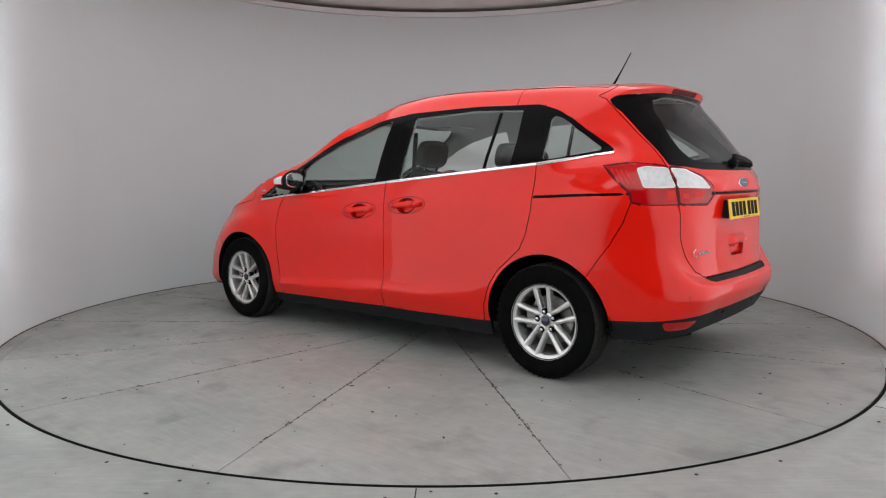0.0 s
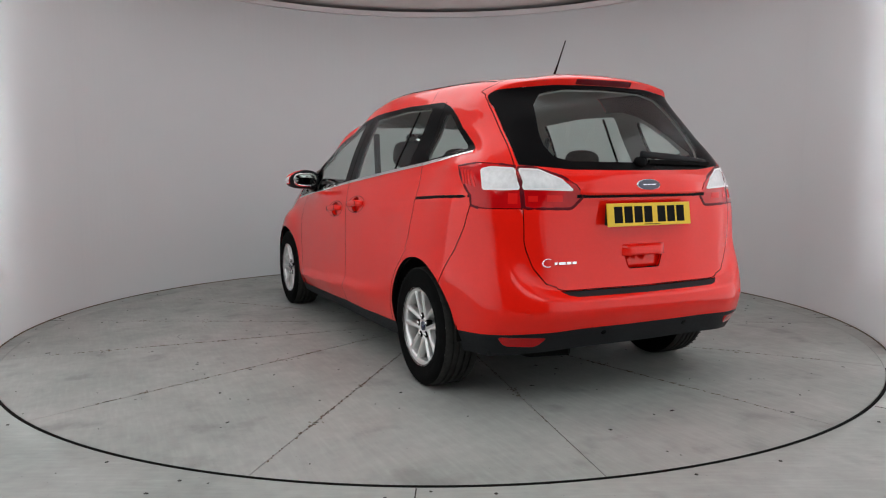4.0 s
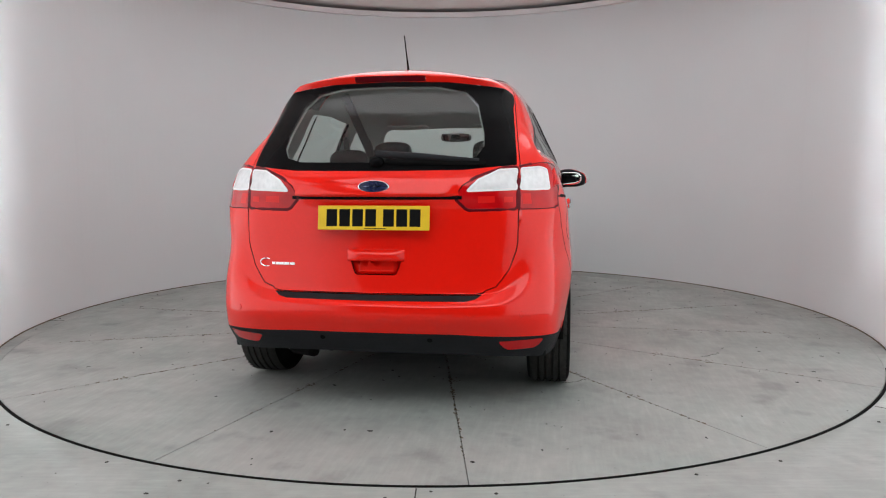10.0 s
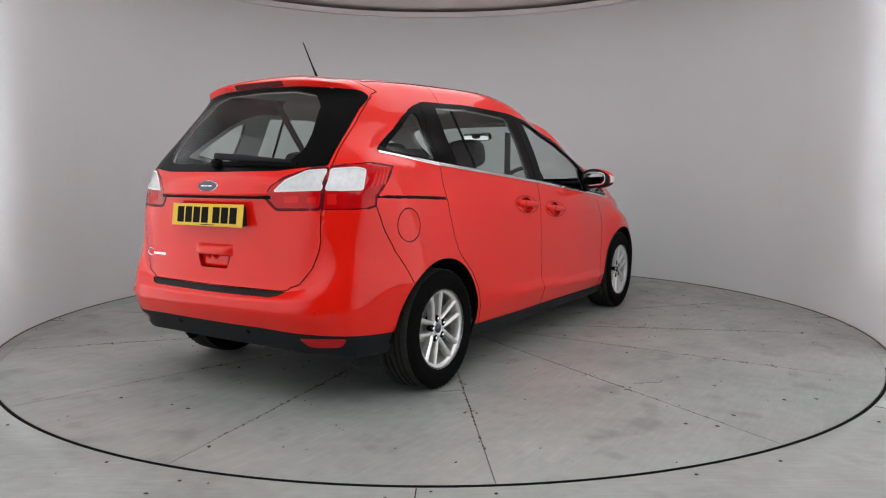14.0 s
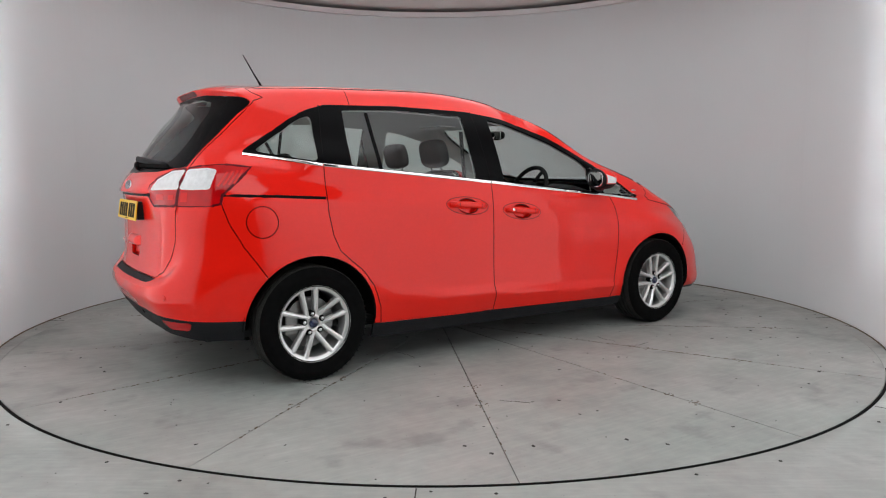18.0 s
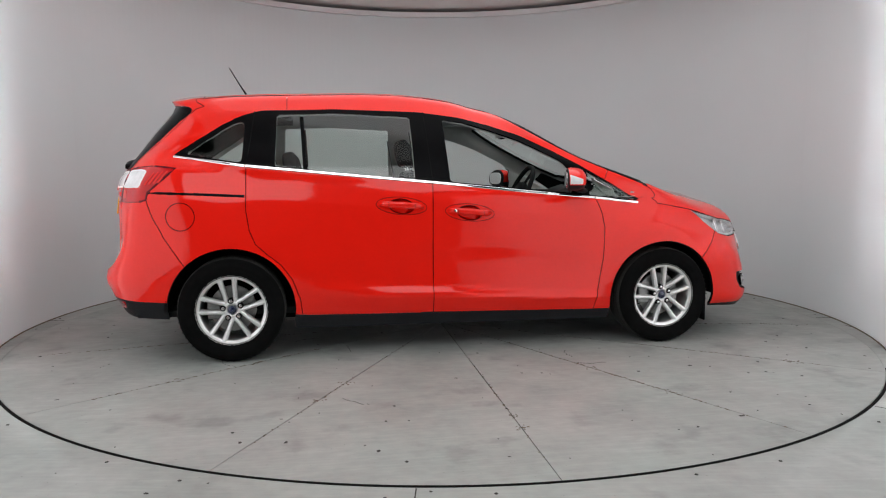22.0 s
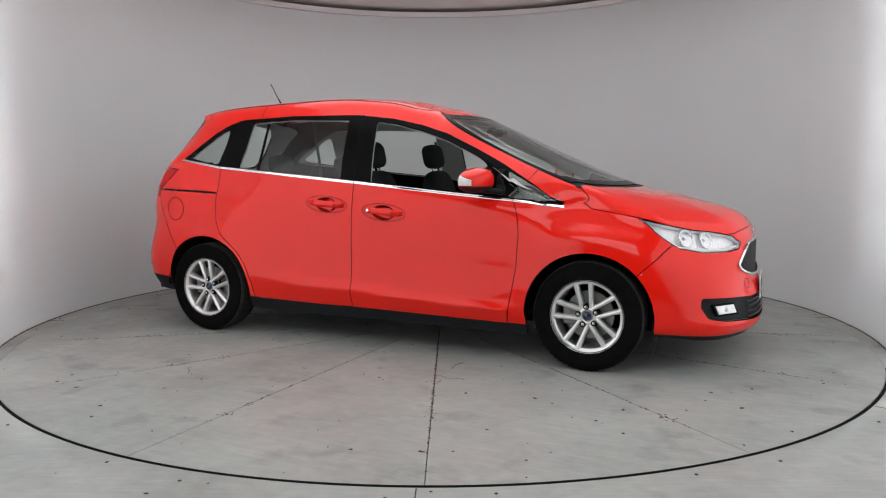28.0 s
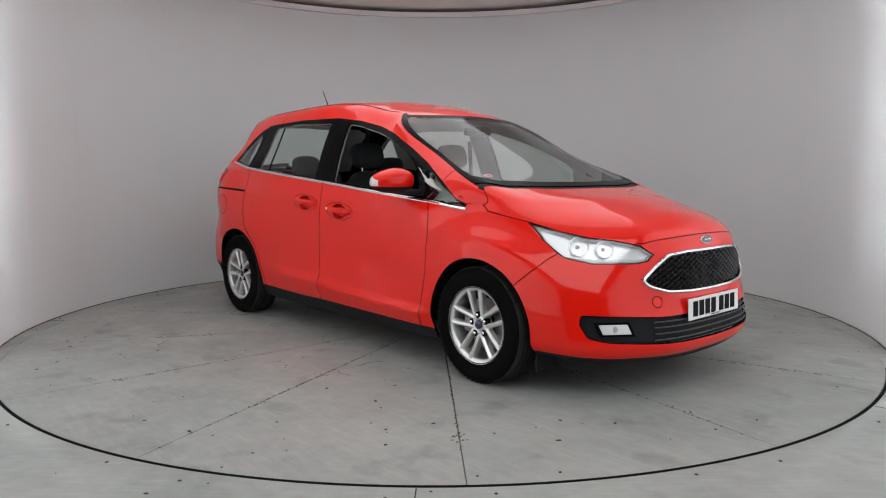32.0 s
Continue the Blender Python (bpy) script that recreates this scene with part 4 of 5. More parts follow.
# ---- wheels ----
def make_wheel():
    """A wheel at its hub, its outer face towards +y."""
    w = new("wheel")
    wall_o = lathe([(.311, .094), (.304, .101), (.295, .106), (.29, .1065), (.285, .1095), (.262, .112), (.258, .1105), (.24, .111), (.225, .1085), (.205, .10)], 96)
    part("sidewall", wall_o, RUBBER, w, "black rubber tyre wall", smooth=True)
    part("sidewall", lathe([(.205, -.10), (.225, -.108), (.262, -.112), (.295, -.106), (.311, -.094)], 96), RUBBER, w, smooth=True)
    tread = lathe([(.311, -.094), (.3165, -.082), (.3185, -.068), (.3185, -.056), (.309, -.054), (.309, -.046), (.3192, -.044), (.32, -.022), (.309, -.019), (.309, -.010),
                   (.32, -.007), (.32, .014), (.309, .017), (.309, .026), (.3196, .029), (.3188, .048), (.309, .051), (.309, .058), (.3185, .061), (.3165, .082), (.311, .094)], 120)
    part("tread", tread, TREAD, w, "grooved dusty tyre tread")
    for k in range(60):
        a = 2 * math.pi * k / 60
        blk = box(-.0035, .070, .3145, .0035, .096, .3178)
        blk.transform(Matrix.Rotation(a, 4, "Y"))
        part("shoulder_block", blk, TREAD, w)
    rim = lathe([(.207, .096), (.2105, .1025), (.2155, .104), (.2185, .1025), (.2165, .0985), (.2105, .096), (.2045, .094), (.196, .0915), (.1885, .0875), (.1865, .081), (.187, .02), (.183, -.08), (.20, -.10)], 96)
    part("rim", rim, SILVER, w, smooth=True)
    for k in range(5):
        for sgn in (-1, 1):
            bm = bmesh.new()
            a0, a1 = radians(82 + 72 * k + sgn * 30), radians(82 + 72 * k + sgn * 12.8)
            inner = Vector((.050 * math.cos(a0), .050 * math.sin(a0)))
            outer = Vector((.197 * math.cos(a1), .197 * math.sin(a1)))
            along = (outer - inner).normalized()
            c, s = along.x, along.y
            st = []
            for t in (0, .12, .3, .5, .7, .88, 1.0):
                at = inner + (outer - inner) * t
                wd = .0115 + .0035 * t ** 2 + .003 * max(0, 1 - t * 5)
                y = .072 + .019 * t ** .7
                ring = []
                for off, dy in ((-wd * 1.15, -.034), (-wd, -.006), (-wd * .6, .001), (0, .0035), (wd * .6, .001), (wd, -.006), (wd * 1.15, -.034)):
                    ring.append(bm.verts.new((at.x - off * s, y + dy, at.y + off * c)))
                st.append(ring)
            for p, q in zip(st, st[1:]):
                for i in range(7):
                    bm.faces.new((p[i], p[(i + 1) % 7], q[(i + 1) % 7], q[i]))
            part("spoke", bm, SILVER, w)
    hub = lathe([(.001, .062), (.030, .062), (.0335, .078), (.044, .078), (.058, .070), (.066, .05), (.06, .03)], 40)
    part("hub", hub, SILVER, w, smooth=True)
    part("hub_cap", lathe([(.001, .085), (.020, .084), (.0245, .081), (.025, .074)], 32), BLUE, w, "dark blue centre cap", smooth=True)
    for k in range(5):
        a = radians(82 + 72 * k)
        # dark disc on the hub paints the recess shade round each nut
        dark_disc = lathe([(.001, .0790), (.0172, .0792), (.0177, .078), (.0177, .05)], 16)
        dark_disc.transform(Matrix.Translation((.054 * math.cos(a), 0, .054 * math.sin(a))))
        part("nut_well", dark_disc, DARK, w)
        nut = lathe([(.001, .090), (.008, .089), (.0108, .085), (.0108, .07)], 6)
        nut.transform(Matrix.Translation((.054 * math.cos(a), 0, .054 * math.sin(a))))
        part("wheel_nut", nut, NUT, w)
    part("brake_disc", lathe([(.06, .02), (.14, .02), (.14, .0), (.06, .0)], 48, closed=True), STEEL, w)
    part("brake_drum", lathe([(.001, .03), (.065, .03), (.07, .0), (.07, -.1), (.001, -.1)], 32), DARK, w)
    part("caliper", box(.07, -.02, -.06, .15, .045, .06, .01), STEEL, w)
    return w


wheel = make_wheel()
HUB = [(1.351, 1), (-1.437, 1), (1.351, -1), (-1.437, -1)]
wheel.parent = car
wheel.matrix_basis = pose(HUB[0][0], .785, .32)
for hx, sd in HUB[1:]:
    copy_thing(wheel, pose(hx, .785 * sd, .32, 0, 0, 0 if sd > 0 else 180))
for sd in (1, -1):
    for hx, r in ((1.351, .372), (-1.437, .378)):
        bm = bmesh.new()
        n = 24
        rows = []
        for k in range(n + 1):
            a = math.pi * k / n
            rows.append([bm.verts.new((hx + (r + .012) * math.cos(a), y * sd, .315 + (r + .012) * math.sin(a))) for y in (.86, .58)] )
        for p, q in zip(rows, rows[1:]):
            bm.faces.new((p[0], p[1], q[1], q[0]))
        c = [p[1] for p in rows]
        bm.faces.new(c)
        part("wheel_liner", bm, DARK, car)


# ---- the car's fittings ----
def seat_on(view, a, b, out=0.0, side=1):
    """Point and outward normal on the shell."""
    u, v = find(view, a, b)
    p, n = skin(u, v, out), Vector(sample(NORM, u, v)).normalized()
    return Vector((p.x, p.y * side, p.z)), Vector((n.x, n.y * side, n.z))


def plate_frame(at, normal, up=(0, 0, 1)):
    """A pose whose z is the normal and whose y is as upright as can be."""
    z = Vector(normal).normalized()
    x = Vector(up).cross(z).normalized()
    y = z.cross(x)
    return Matrix.Translation(at) @ Matrix((x, y, z)).transposed().to_4x4()


def strip(chain, out, width, thick, side=1, bm=None):
    """A flat bar that follows the shell: chain of (u, v), width across, thickness outwards."""
    own = bm or bmesh.new()
    pts = [(skin(u, v), Vector(sample(NORM, u, v)).normalized()) for u, v in chain]
    rings = []
    for i, (p, n) in enumerate(pts):
        d = (pts[min(i + 1, len(pts) - 1)][0] - pts[max(i - 1, 0)][0]).normalized()
        w = n.cross(d).normalized()
        ring = []
        for a, b in ((-.5, -.3), (-.5, .6), (-.3, 1.0), (.3, 1.0), (.5, .6), (.5, -.3)):
            q = p + w * (a * width) + n * (out + b * thick)
            ring.append(own.verts.new((q.x, q.y * side, q.z)))
        rings.append(ring)
    for a, b in zip(rings, rings[1:]):
        for k in range(6):
            own.faces.new((a[k], a[(k + 1) % 6], b[(k + 1) % 6], b[k]))
    own.faces.new(rings[0])
    own.faces.new(rings[-1][::-1])
    return own


def blob(center, size, power=2.6, rings=14, steps=28, bm=None, m=None):
    """A rounded box-like body (superellipsoid)."""
    own = bmesh.new()
    def sp(c):
        return math.copysign(abs(c) ** (2 / power), c)
    grid = []
    for i in range(rings + 1):
        a = -math.pi / 2 + math.pi * i / rings
        row = []
        for k in range(steps):
            b = 2 * math.pi * k / steps
            row.append(own.verts.new((size[0] * sp(math.cos(a)) * sp(math.cos(b)), size[1] * sp(math.cos(a)) * sp(math.sin(b)), size[2] * sp(math.sin(a)))))
        grid.append(row)
    for p, q in zip(grid, grid[1:]):
        for k in range(steps):
            own.faces.new((p[k], p[(k + 1) % steps], q[(k + 1) % steps], q[k]))
    bmesh.ops.remove_doubles(own, verts=own.verts[:], dist=1e-5)
    own.transform(Matrix.Translation(center) @ (m or Matrix()))
    return merge(bm, own) if bm else own


def by_name(name, side):
    """The part of that name on one side of the car."""
    for o in car.children:
        if o.name.split(".")[0] == name and o.data.vertices[0].co.y * side > 0:
            return o


for sd in (1, -1):
    doorf, doorr, quarter, wing = by_name("front_door", sd), by_name("sliding_door", sd), by_name("rear_quarter", sd), by_name("front_wing", sd)
    # chrome strip under the windows, cut at the door gaps
    belt = lambda x: {-1.765: 1.246, -1.34: 1.188, -1.0: 1.157, -.2: 1.083, .40: 1.023, .885: .978, 1.195: .943}[x]
    for owner, xs in ((quarter, (-1.765, -1.34)), (doorr, (-1.34, -1.0, -.2)), (doorf, (-.2, .40, .885)), (wing, (.885, 1.195))):
        pts = [(x, belt(x) - .004) for x in xs]
        pts[0] = (pts[0][0] + .003, pts[0][1])
        pts[-1] = (pts[-1][0] - .003, pts[-1][1])
        part("chrome_strip", strip(on("s", *pts, step=.08), .001, .017, .005, sd), CHROME, owner, "bright chrome window strip")
    # rail of the sliding door
    part("door_rail", strip(on("s", (-1.905, 1.028), (-1.62, 1.018), (-1.345, 1.004), step=.06), -.003, .019, .004, sd), DARK, quarter, "black sliding-door rail")
    # handles
    for owner, x, z in ((doorf, .032, .890), (doorr, -.401, .936)):
        bm = bmesh.new()
        ring = []
        pts = []
        for k in range(9):
            t = -1 + k / 4
            p, n = seat_on("s", x + .136 * t, z - .010 * t + .002, .003 + .026 * (1 - t ** 6), sd)
            pts.append(p)
        tube(pts, [.013, .019, .0195, .019, .0185, .019, .0195, .019, .013], 14, bm, flat=.5, up=(0, sd, 0))
        part("handle", bm, RED, owner, smooth=True)
        # dark oval strip: the shade of the pressing's groove, put in as colour
        rim = [find("s", x + .158 * math.cos(k * math.pi / 16), z + .054 * math.sin(k * math.pi / 16) - .012 * math.cos(k * math.pi / 16)) for k in range(33)]
        part("handle_rim", strip(rim, -.0012, .0042, .0016, sd), GAP_SHADE, owner)
        for t0 in (-.62, .62):
            split = [seat_on("s", x + .136 * t0 * .98, z - .010 * t0 + dz, .0385, sd)[0] for dz in (-.012, 0, .014)]
            part("handle_joint", tube(split, .0012, 5), GAP_SHADE, owner)
        if owner is doorf and sd < 0:
            p, n = seat_on("s", x - .098, z + .010, .0345, sd)
            lock = lathe([(.001, .004), (.009, .003), (.010, 0)], 20, "z")
            lock.transform(plate_frame(p, n))
            part("lock", lock, CHROME, owner)
    # divider in the sliding door's window
    part("window_bar", strip(on("s", (-.985, 1.163), (-1.0, 1.49), step=.06), .001, .022, .003, sd), GLOSS_BLACK, doorr)
    part("pillar_gap", strip(on("s", (-.2, 1.09), (-.235, 1.53), step=.06), -.002, .008, .003, sd), DARK, doorr)
    part("pillar_gap", strip(on("s", (-1.335, 1.19), (-1.285, 1.525), step=.06), -.002, .008, .003, sd), DARK, quarter)
    # mirror
    mirror = new("door_mirror")
    mirror.parent = car
    seat_at = Matrix.Translation((.685, .925 * sd, 1.095)) @ pose(0, 0, 0, 0, 0, 15 * sd)

    def cap_piece(scale, cuts):
        """The mirror's rounded cap, flat towards the rear, cut by planes (point, normal); keeps what lies behind them."""
        b = blob((0, 0, 0), (.088 * scale, .134 * scale, .074 * scale), 2.5, 20, 36)
        for v in b.verts:
            if v.co.x < -.030:
                v.co.x = -.030 + (v.co.x + .030) * .12
            v.co.z -= max(0, v.co.y * sd) * .10
            v.co.z *= 1 - .18 * max(0, v.co.y * sd / .128)
        for co, no in cuts:
            bmesh.ops.bisect_plane(b, geom=b.verts[:] + b.edges[:] + b.faces[:], plane_co=co, plane_no=no, clear_outer=True)
        b.transform(seat_at)
        return b

    UP, BACK = (0, 0, 1), (1, 0, 0)
    part("bezel", cap_piece(1, [((-.026, 0, 0), BACK)]), BLACK_PLASTIC, mirror, smooth=True)
    part("shell", cap_piece(1, [((-.026, 0, 0), (-1, 0, 0)), ((0, 0, -.036), (0, 0, -1))]), RED, mirror, smooth=True)
    part("lower_shell", cap_piece(1, [((-.026, 0, 0), (-1, 0, 0)), ((0, 0, -.036), UP)]), BLACK_PLASTIC, mirror, "black plastic underside", smooth=True)
    part("foot", tube([(.70, .90 * sd, 1.045), (.76, .84 * sd, 1.03), (.80, .80 * sd, 1.02)], [.045, .035, .04], 12, flat=.5), BLACK_PLASTIC, mirror, smooth=True)
    g = blob((-.038, -.004 * sd, -.004), (.006, .102, .052), 3.0)
    g.transform(seat_at)
    part("mirror_glass", g, MIRROR, mirror, smooth=True)
    g = cap_piece(1.015, [((-.022, 0, 0), (-1, 0, 0)), ((.050, .10 * sd, 0), (.8, -.5 * sd, 0)), ((0, 0, -.030), (0, 0, -1)), ((0, 0, .022), (.35, 0, 1))])
    part("indicator", g, WHITE_LENS, mirror, "clear indicator lens", smooth=True)
    part("corner_trim", strip(on("s", (.795, 1.005), (.795, 1.16), step=.05), -.001, .06, .006, sd), BLACK_PLASTIC, wing)
    # headlamp bowls
    hl = by_name("headlamp", sd)
    for vy, vz, r in ((.668, .775, .047), (.590, .764, .043)):
        at, n = seat_on("f", vy, vz, -.026, sd)
        ahead = (n * 1.1 + Vector((.9, .35 * sd, .05)).normalized()).normalized()
        m = plate_frame(at, ahead) @ pose(0, 0, 0, 0, -90, 0)
        bowl = lathe([(r * 1.12, .004), (r * 1.1, .008), (r, .008), (r * .95, .002), (r * .82, -.010), (r * .6, -.021), (r * .34, -.028), (.001, -.031)], 28, "x")
        bowl.transform(m)
        part("reflector", bowl, CHROME, hl, "mirror-bright lamp bowl", smooth=True)
        pin = tube([m @ Vector((-.028, 0, 0)), m @ Vector((-.012, 0, 0)), m @ Vector((-.004, 0, 0))], [r * .42, r * .30, r * .10], 10)
        part("bulb_shade", pin, SMOKE, hl, "dark metal bulb shade", smooth=True)
        for k in (-1, 1):
            bar = tube([m @ Vector((.004, r * .98 * math.cos(a), k * r * 1.0 * abs(math.sin(a)))) for a in np.linspace(.5, 2.64, 9)], .0028, 6)
            part("bowl_edge", bar, LAMP_SILVER, hl, smooth=True)
    part("daylight_strip", strip(on("f", (.735, .725), (.66, .705), (.54, .702), (.46, .715), step=.03), -.010, .012, .006, sd), WHITE_LENS, hl)
    part("upper_blade", strip(on("t", (1.72, .70), (1.90, .592), (2.05, .482), step=.04), -.011, .014, .006, sd), CHROME, hl)
    for k in range(4):
        x0 = -1.785 - .026 * k
        rib = strip(on("s", (x0, 1.158 - .004 * k), (x0 - .055, 1.085 - .004 * k), step=.03), .0005, .011, .002, sd)
        part("lamp_rib", rib, RIB, by_name("tail_lamp", sd), "bright red rib")
    inner_lamp = [o for o in tailgate.children if o.name.startswith("tail_lamp") and o.data.vertices[0].co.y * sd > 0][0]
    for nm, own in (("indicator_lens", by_name("tail_lamp", sd)), ("reverse_lens", inner_lamp)):
        chain = dict(REGIONS)[nm]
        part("lens_frame", strip(chain + chain[:1], .0002, .009, .0022, sd), WHITE, own, "white edge of the clear lens")
    for own, pts, wd in ((by_name("tail_lamp", sd), ((.668, 1.018), (.705, 1.019)), .050), (inner_lamp, ((.47, 1.016), (.545, 1.018)), .030), (inner_lamp, ((.585, 1.016), (.625, 1.016)), .026)):
        part("lamp_reflector", strip(on("r", *pts, step=.012), -.0002, wd, .0012, sd), RIB, own, "bright red inner reflector")
    for nm, own in (("tail_lamp_outer", by_name("tail_lamp", sd)), ("tail_lamp_inner", [o for o in tailgate.children if o.name.startswith("tail_lamp") and o.data.vertices[0].co.y * sd > 0][0])):
        chain = dict(REGIONS)[nm]
        part("edge_band", strip(chain + chain[:1], -.0016, .014, .003, sd), MAROON, own, "dark maroon lens edge")
    # fog lamp in the lower intake
    p, n = seat_on("f", .655, .378, -.012, sd)
    lamp_pose = plate_frame(p, n)
    for nm, sx, sy, d0, d1, mat, lab in (("fog_bezel", .088, .034, -.012, .002, GLOSS_BLACK, "black fog lamp surround"), ("fog_lamp", .072, .024, -.006, .007, LAMP_SILVER, "clear fog lamp")):
        fog = box(-sx, -sy, d0, sx, sy, d1, .003)
        for v in fog.verts:
            v.co.x += v.co.y * .45 * sd
        fog.transform(lamp_pose)
        part(nm, fog, mat, front_bumper, lab)
    spot = lathe([(.001, .0085), (.012, .0085), (.014, .0065)], 18, "z")
    spot.transform(lamp_pose)
    part("fog_bulb", spot, SMOKE, front_bumper)
    p, n = seat_on("r", .671, .505, .001, sd)
    sen = lathe([(.001, .003), (.011, .003), (.0125, 0)], 20, "z")
    sen.transform(plate_frame(p, n))
    part("parking_sensor", sen, RED, rear_bumper)
    p, n = seat_on("r", .255, .375, .001, sd)
    sen = lathe([(.001, .003), (.011, .003), (.0125, 0)], 20, "z")
    sen.transform(plate_frame(p, n))
    part("parking_sensor", sen, GLOSS_BLACK, rear_bumper)
    part("mud_flap", box(1.70, .62 if sd > 0 else -.80, .12, 1.71, .80 if sd > 0 else -.62, .30, .003), BLACK_PLASTIC, car)
    ditch = [(u, 11.2) for u in np.linspace(3.2, 10.4, 30)]
    part("roof_moulding", strip(ditch, -.001, .010, .003, sd), BLACK_PLASTIC, roof)

# grille: chrome frame and a net of diagonal bars
gchain = dict(REGIONS)["grille"]
half = [(u, v) for u, v in gchain if u < 13.95]
k0 = max(range(len(half)), key=lambda i: math.dist(half[i], half[i - 1]))
half = half[k0:] + half[:k0]
pts = [skin(u, v, .004) for u, v in half]
loop = [Vector((p.x, p.y, p.z)) for p in pts] + [Vector((p.x, -p.y, p.z)) for p in reversed(pts)]
part("grille_frame", tube(loop + loop[:1], .0085, 8, cap=False), CHROME, car, "chrome grille surround", smooth=True)
gy, gz = np.array([p.y for p in loop]), np.array([p.z for p in loop])
gpoly = [(p.y, p.z) for p in loop]
mid_x = [seat_on("f", y, .63)[0].x for y in (.005, .06, .12, .20)]
fitx = np.polyfit(np.concatenate([np.abs(gy), np.repeat([.005, .06, .12, .20], 12)]), np.concatenate([[p.x for p in loop], np.repeat(mid_x, 12)]), 3)
bm = bmesh.new()
for row in range(-1, 17):
    for col in range(-30, 31):
        y0, z0 = col * .050 + (row % 2) * .025, .53 + row * .0145
        for dy, dz in ((.025, .0145), (.025, -.0145)):
            a, b = (y0, z0), (y0 + dy, z0 + dz)
            my, mz = (a[0] + b[0]) / 2, (a[1] + b[1]) / 2
            if inside(np.array([my]), np.array([mz]), gpoly)[0] and abs(my) < .5:
                q = [Vector((float(np.polyval(fitx, abs(y))) - .016, y, z)) for y, z in (a, b)]
                tube(q, .012, 6, bm, flat=.36, cap=False)
part("grille_net", bm, SLAT, car, "black honeycomb grille net")
# slats of the lower intake
for z in (.315, .345, .375, .403):
    pts = []
    for y in np.linspace(-.47, .47, 21):
        p, n = seat_on("f", abs(y), z, -.006, 1)
        pts.append((p.x, y, p.z))
    part("slat", tube(pts, .006, 6, flat=.6), SLAT, front_bumper)

# badges, plates and lettering
def badge(view, z, rx, ry, owner):
    p, n = seat_on(view, 0.0, z, .002)
    n.y = 0
    b1 = lathe([(.001, .006), (.9, .006), (.97, .004), (1.0, 0)], 40, "z")
    m = plate_frame((p.x, 0, p.z), n)
    for v in b1.verts:
        v.co.x, v.co.y = v.co.x * rx, v.co.y * ry
    b1.transform(m)
    ob = part("badge", b1, CHROME, owner, "chrome-rimmed dark blue oval badge", smooth=True)
    b2 = lathe([(.001, .008), (.89, .0075), (.92, .006)], 40, "z")
    for v in b2.verts:
        v.co.x, v.co.y = v.co.x * rx, v.co.y * ry * .97
    b2.transform(m)
    part("badge_face", b2, BLUE, ob)
    b3 = bmesh.new()
    for x0, x1 in ((-.55, -.25), (-.18, .08), (.14, .52)):
        box(x0 * rx, -.08 * ry, .0078, x1 * rx, .10 * ry, .009, bm=b3)
    b3.transform(m)
    part("badge_mark", b3, CHROME, ob)


badge("r", 1.076, .074, .029, tailgate)
badge("f", .783, .058, .023, front_bumper)


def number_plate(center, lean, rz, mat, label):
    m = Matrix.Translation(center) @ pose(0, 0, 0, 0, 0, rz) @ pose(0, 0, 0, 90 + lean, 0, 0)
    bm = box(-.26, -.0555, 0, .26, .0555, .006, .002)
    bm.transform(m)
    ob = part("number_plate", bm, mat, car, label)
    x = -.219
    for i in range(7):
        w = .05
        bm = box(x, -.0395, .0058, x + w, .0395, .0066)
        bm.transform(m)
        part("plain_bar", bm, INK, ob)
        x += w + (.033 if i == 3 else .011)
    bm = box(-.04, -.05, .0058, .06, -.0465, .0066)
    bm.transform(m)
    part("plain_bar", bm, INK, ob)


number_plate((-2.205, 0, .935), -8, -90, YELLOW, "yellow rear number plate with plain dark bars")
number_plate((2.238, 0, .445), -2, 90, WHITE, "white front number plate with plain dark bars")
bm = box(-2.20, -.24, .885, -2.165, .24, .985, .004)
part("plate_mount", bm, BLACK_PLASTIC, tailgate)
# ledge over the rear plate, tailgate grip and model mark
ledge = bmesh.new()
rows = []
for y in np.linspace(-.385, .385, 41):
    p, n = seat_on("r", abs(y), 1.045, 0)
    f = min(1.0, (.385 - abs(y)) / .06)
    q, _ = seat_on("r", abs(y), 1.085, .0)
    r, _ = seat_on("r", abs(y), 1.022, -.004)
    rows.append([ledge.verts.new((q.x - .001, y, 1.085)), ledge.verts.new((p.x - .016 * f, y, 1.046)), ledge.verts.new((p.x - .017 * f, y, 1.037)), ledge.verts.new((r.x + .004, y, 1.026))])
for a, b in zip(rows, rows[1:]):
    for k in range(3):
        ledge.faces.new((a[k], a[k + 1], b[k + 1], b[k]))
part("ledge", ledge, RED, tailgate, smooth=True)
# black strip that paints the shade under the ledge
bm = bmesh.new()
rows = []
for y in np.linspace(-.40, .40, 41):
    p, n = seat_on("r", abs(y), 1.018, .0015)
    q, n = seat_on("r", abs(y), 1.034, .0015)
    rows.append([bm.verts.new((p.x, y, p.z)), bm.verts.new((q.x, y, q.z))])
for a, b in zip(rows, rows[1:]):
    bm.faces.new((a[0], a[1], b[1], b[0]))
part("shadow_gap", bm, GLOSS_BLACK, tailgate)
grip = bmesh.new()
prof = [(.0, .790), (.018, .785), (.029, .768), (.030, .745), (.022, .735), (.002, .733)]
rows = []
for y in np.linspace(-.135, .135, 17):
    f = min(1.0, (.135 - abs(y)) / .040 + .02)
    rows.append([])
    for o, z in prof:
        p, n = seat_on("r", abs(y), z, 0)
        rows[-1].append(grip.verts.new((p.x - o * f, y, z)))
for a, b in zip(rows, rows[1:]):
    for k in range(len(prof) - 1):
        grip.faces.new((a[k], a[k + 1], b[k + 1], b[k]))
part("tailgate_grip", grip, RED, tailgate, smooth=True)
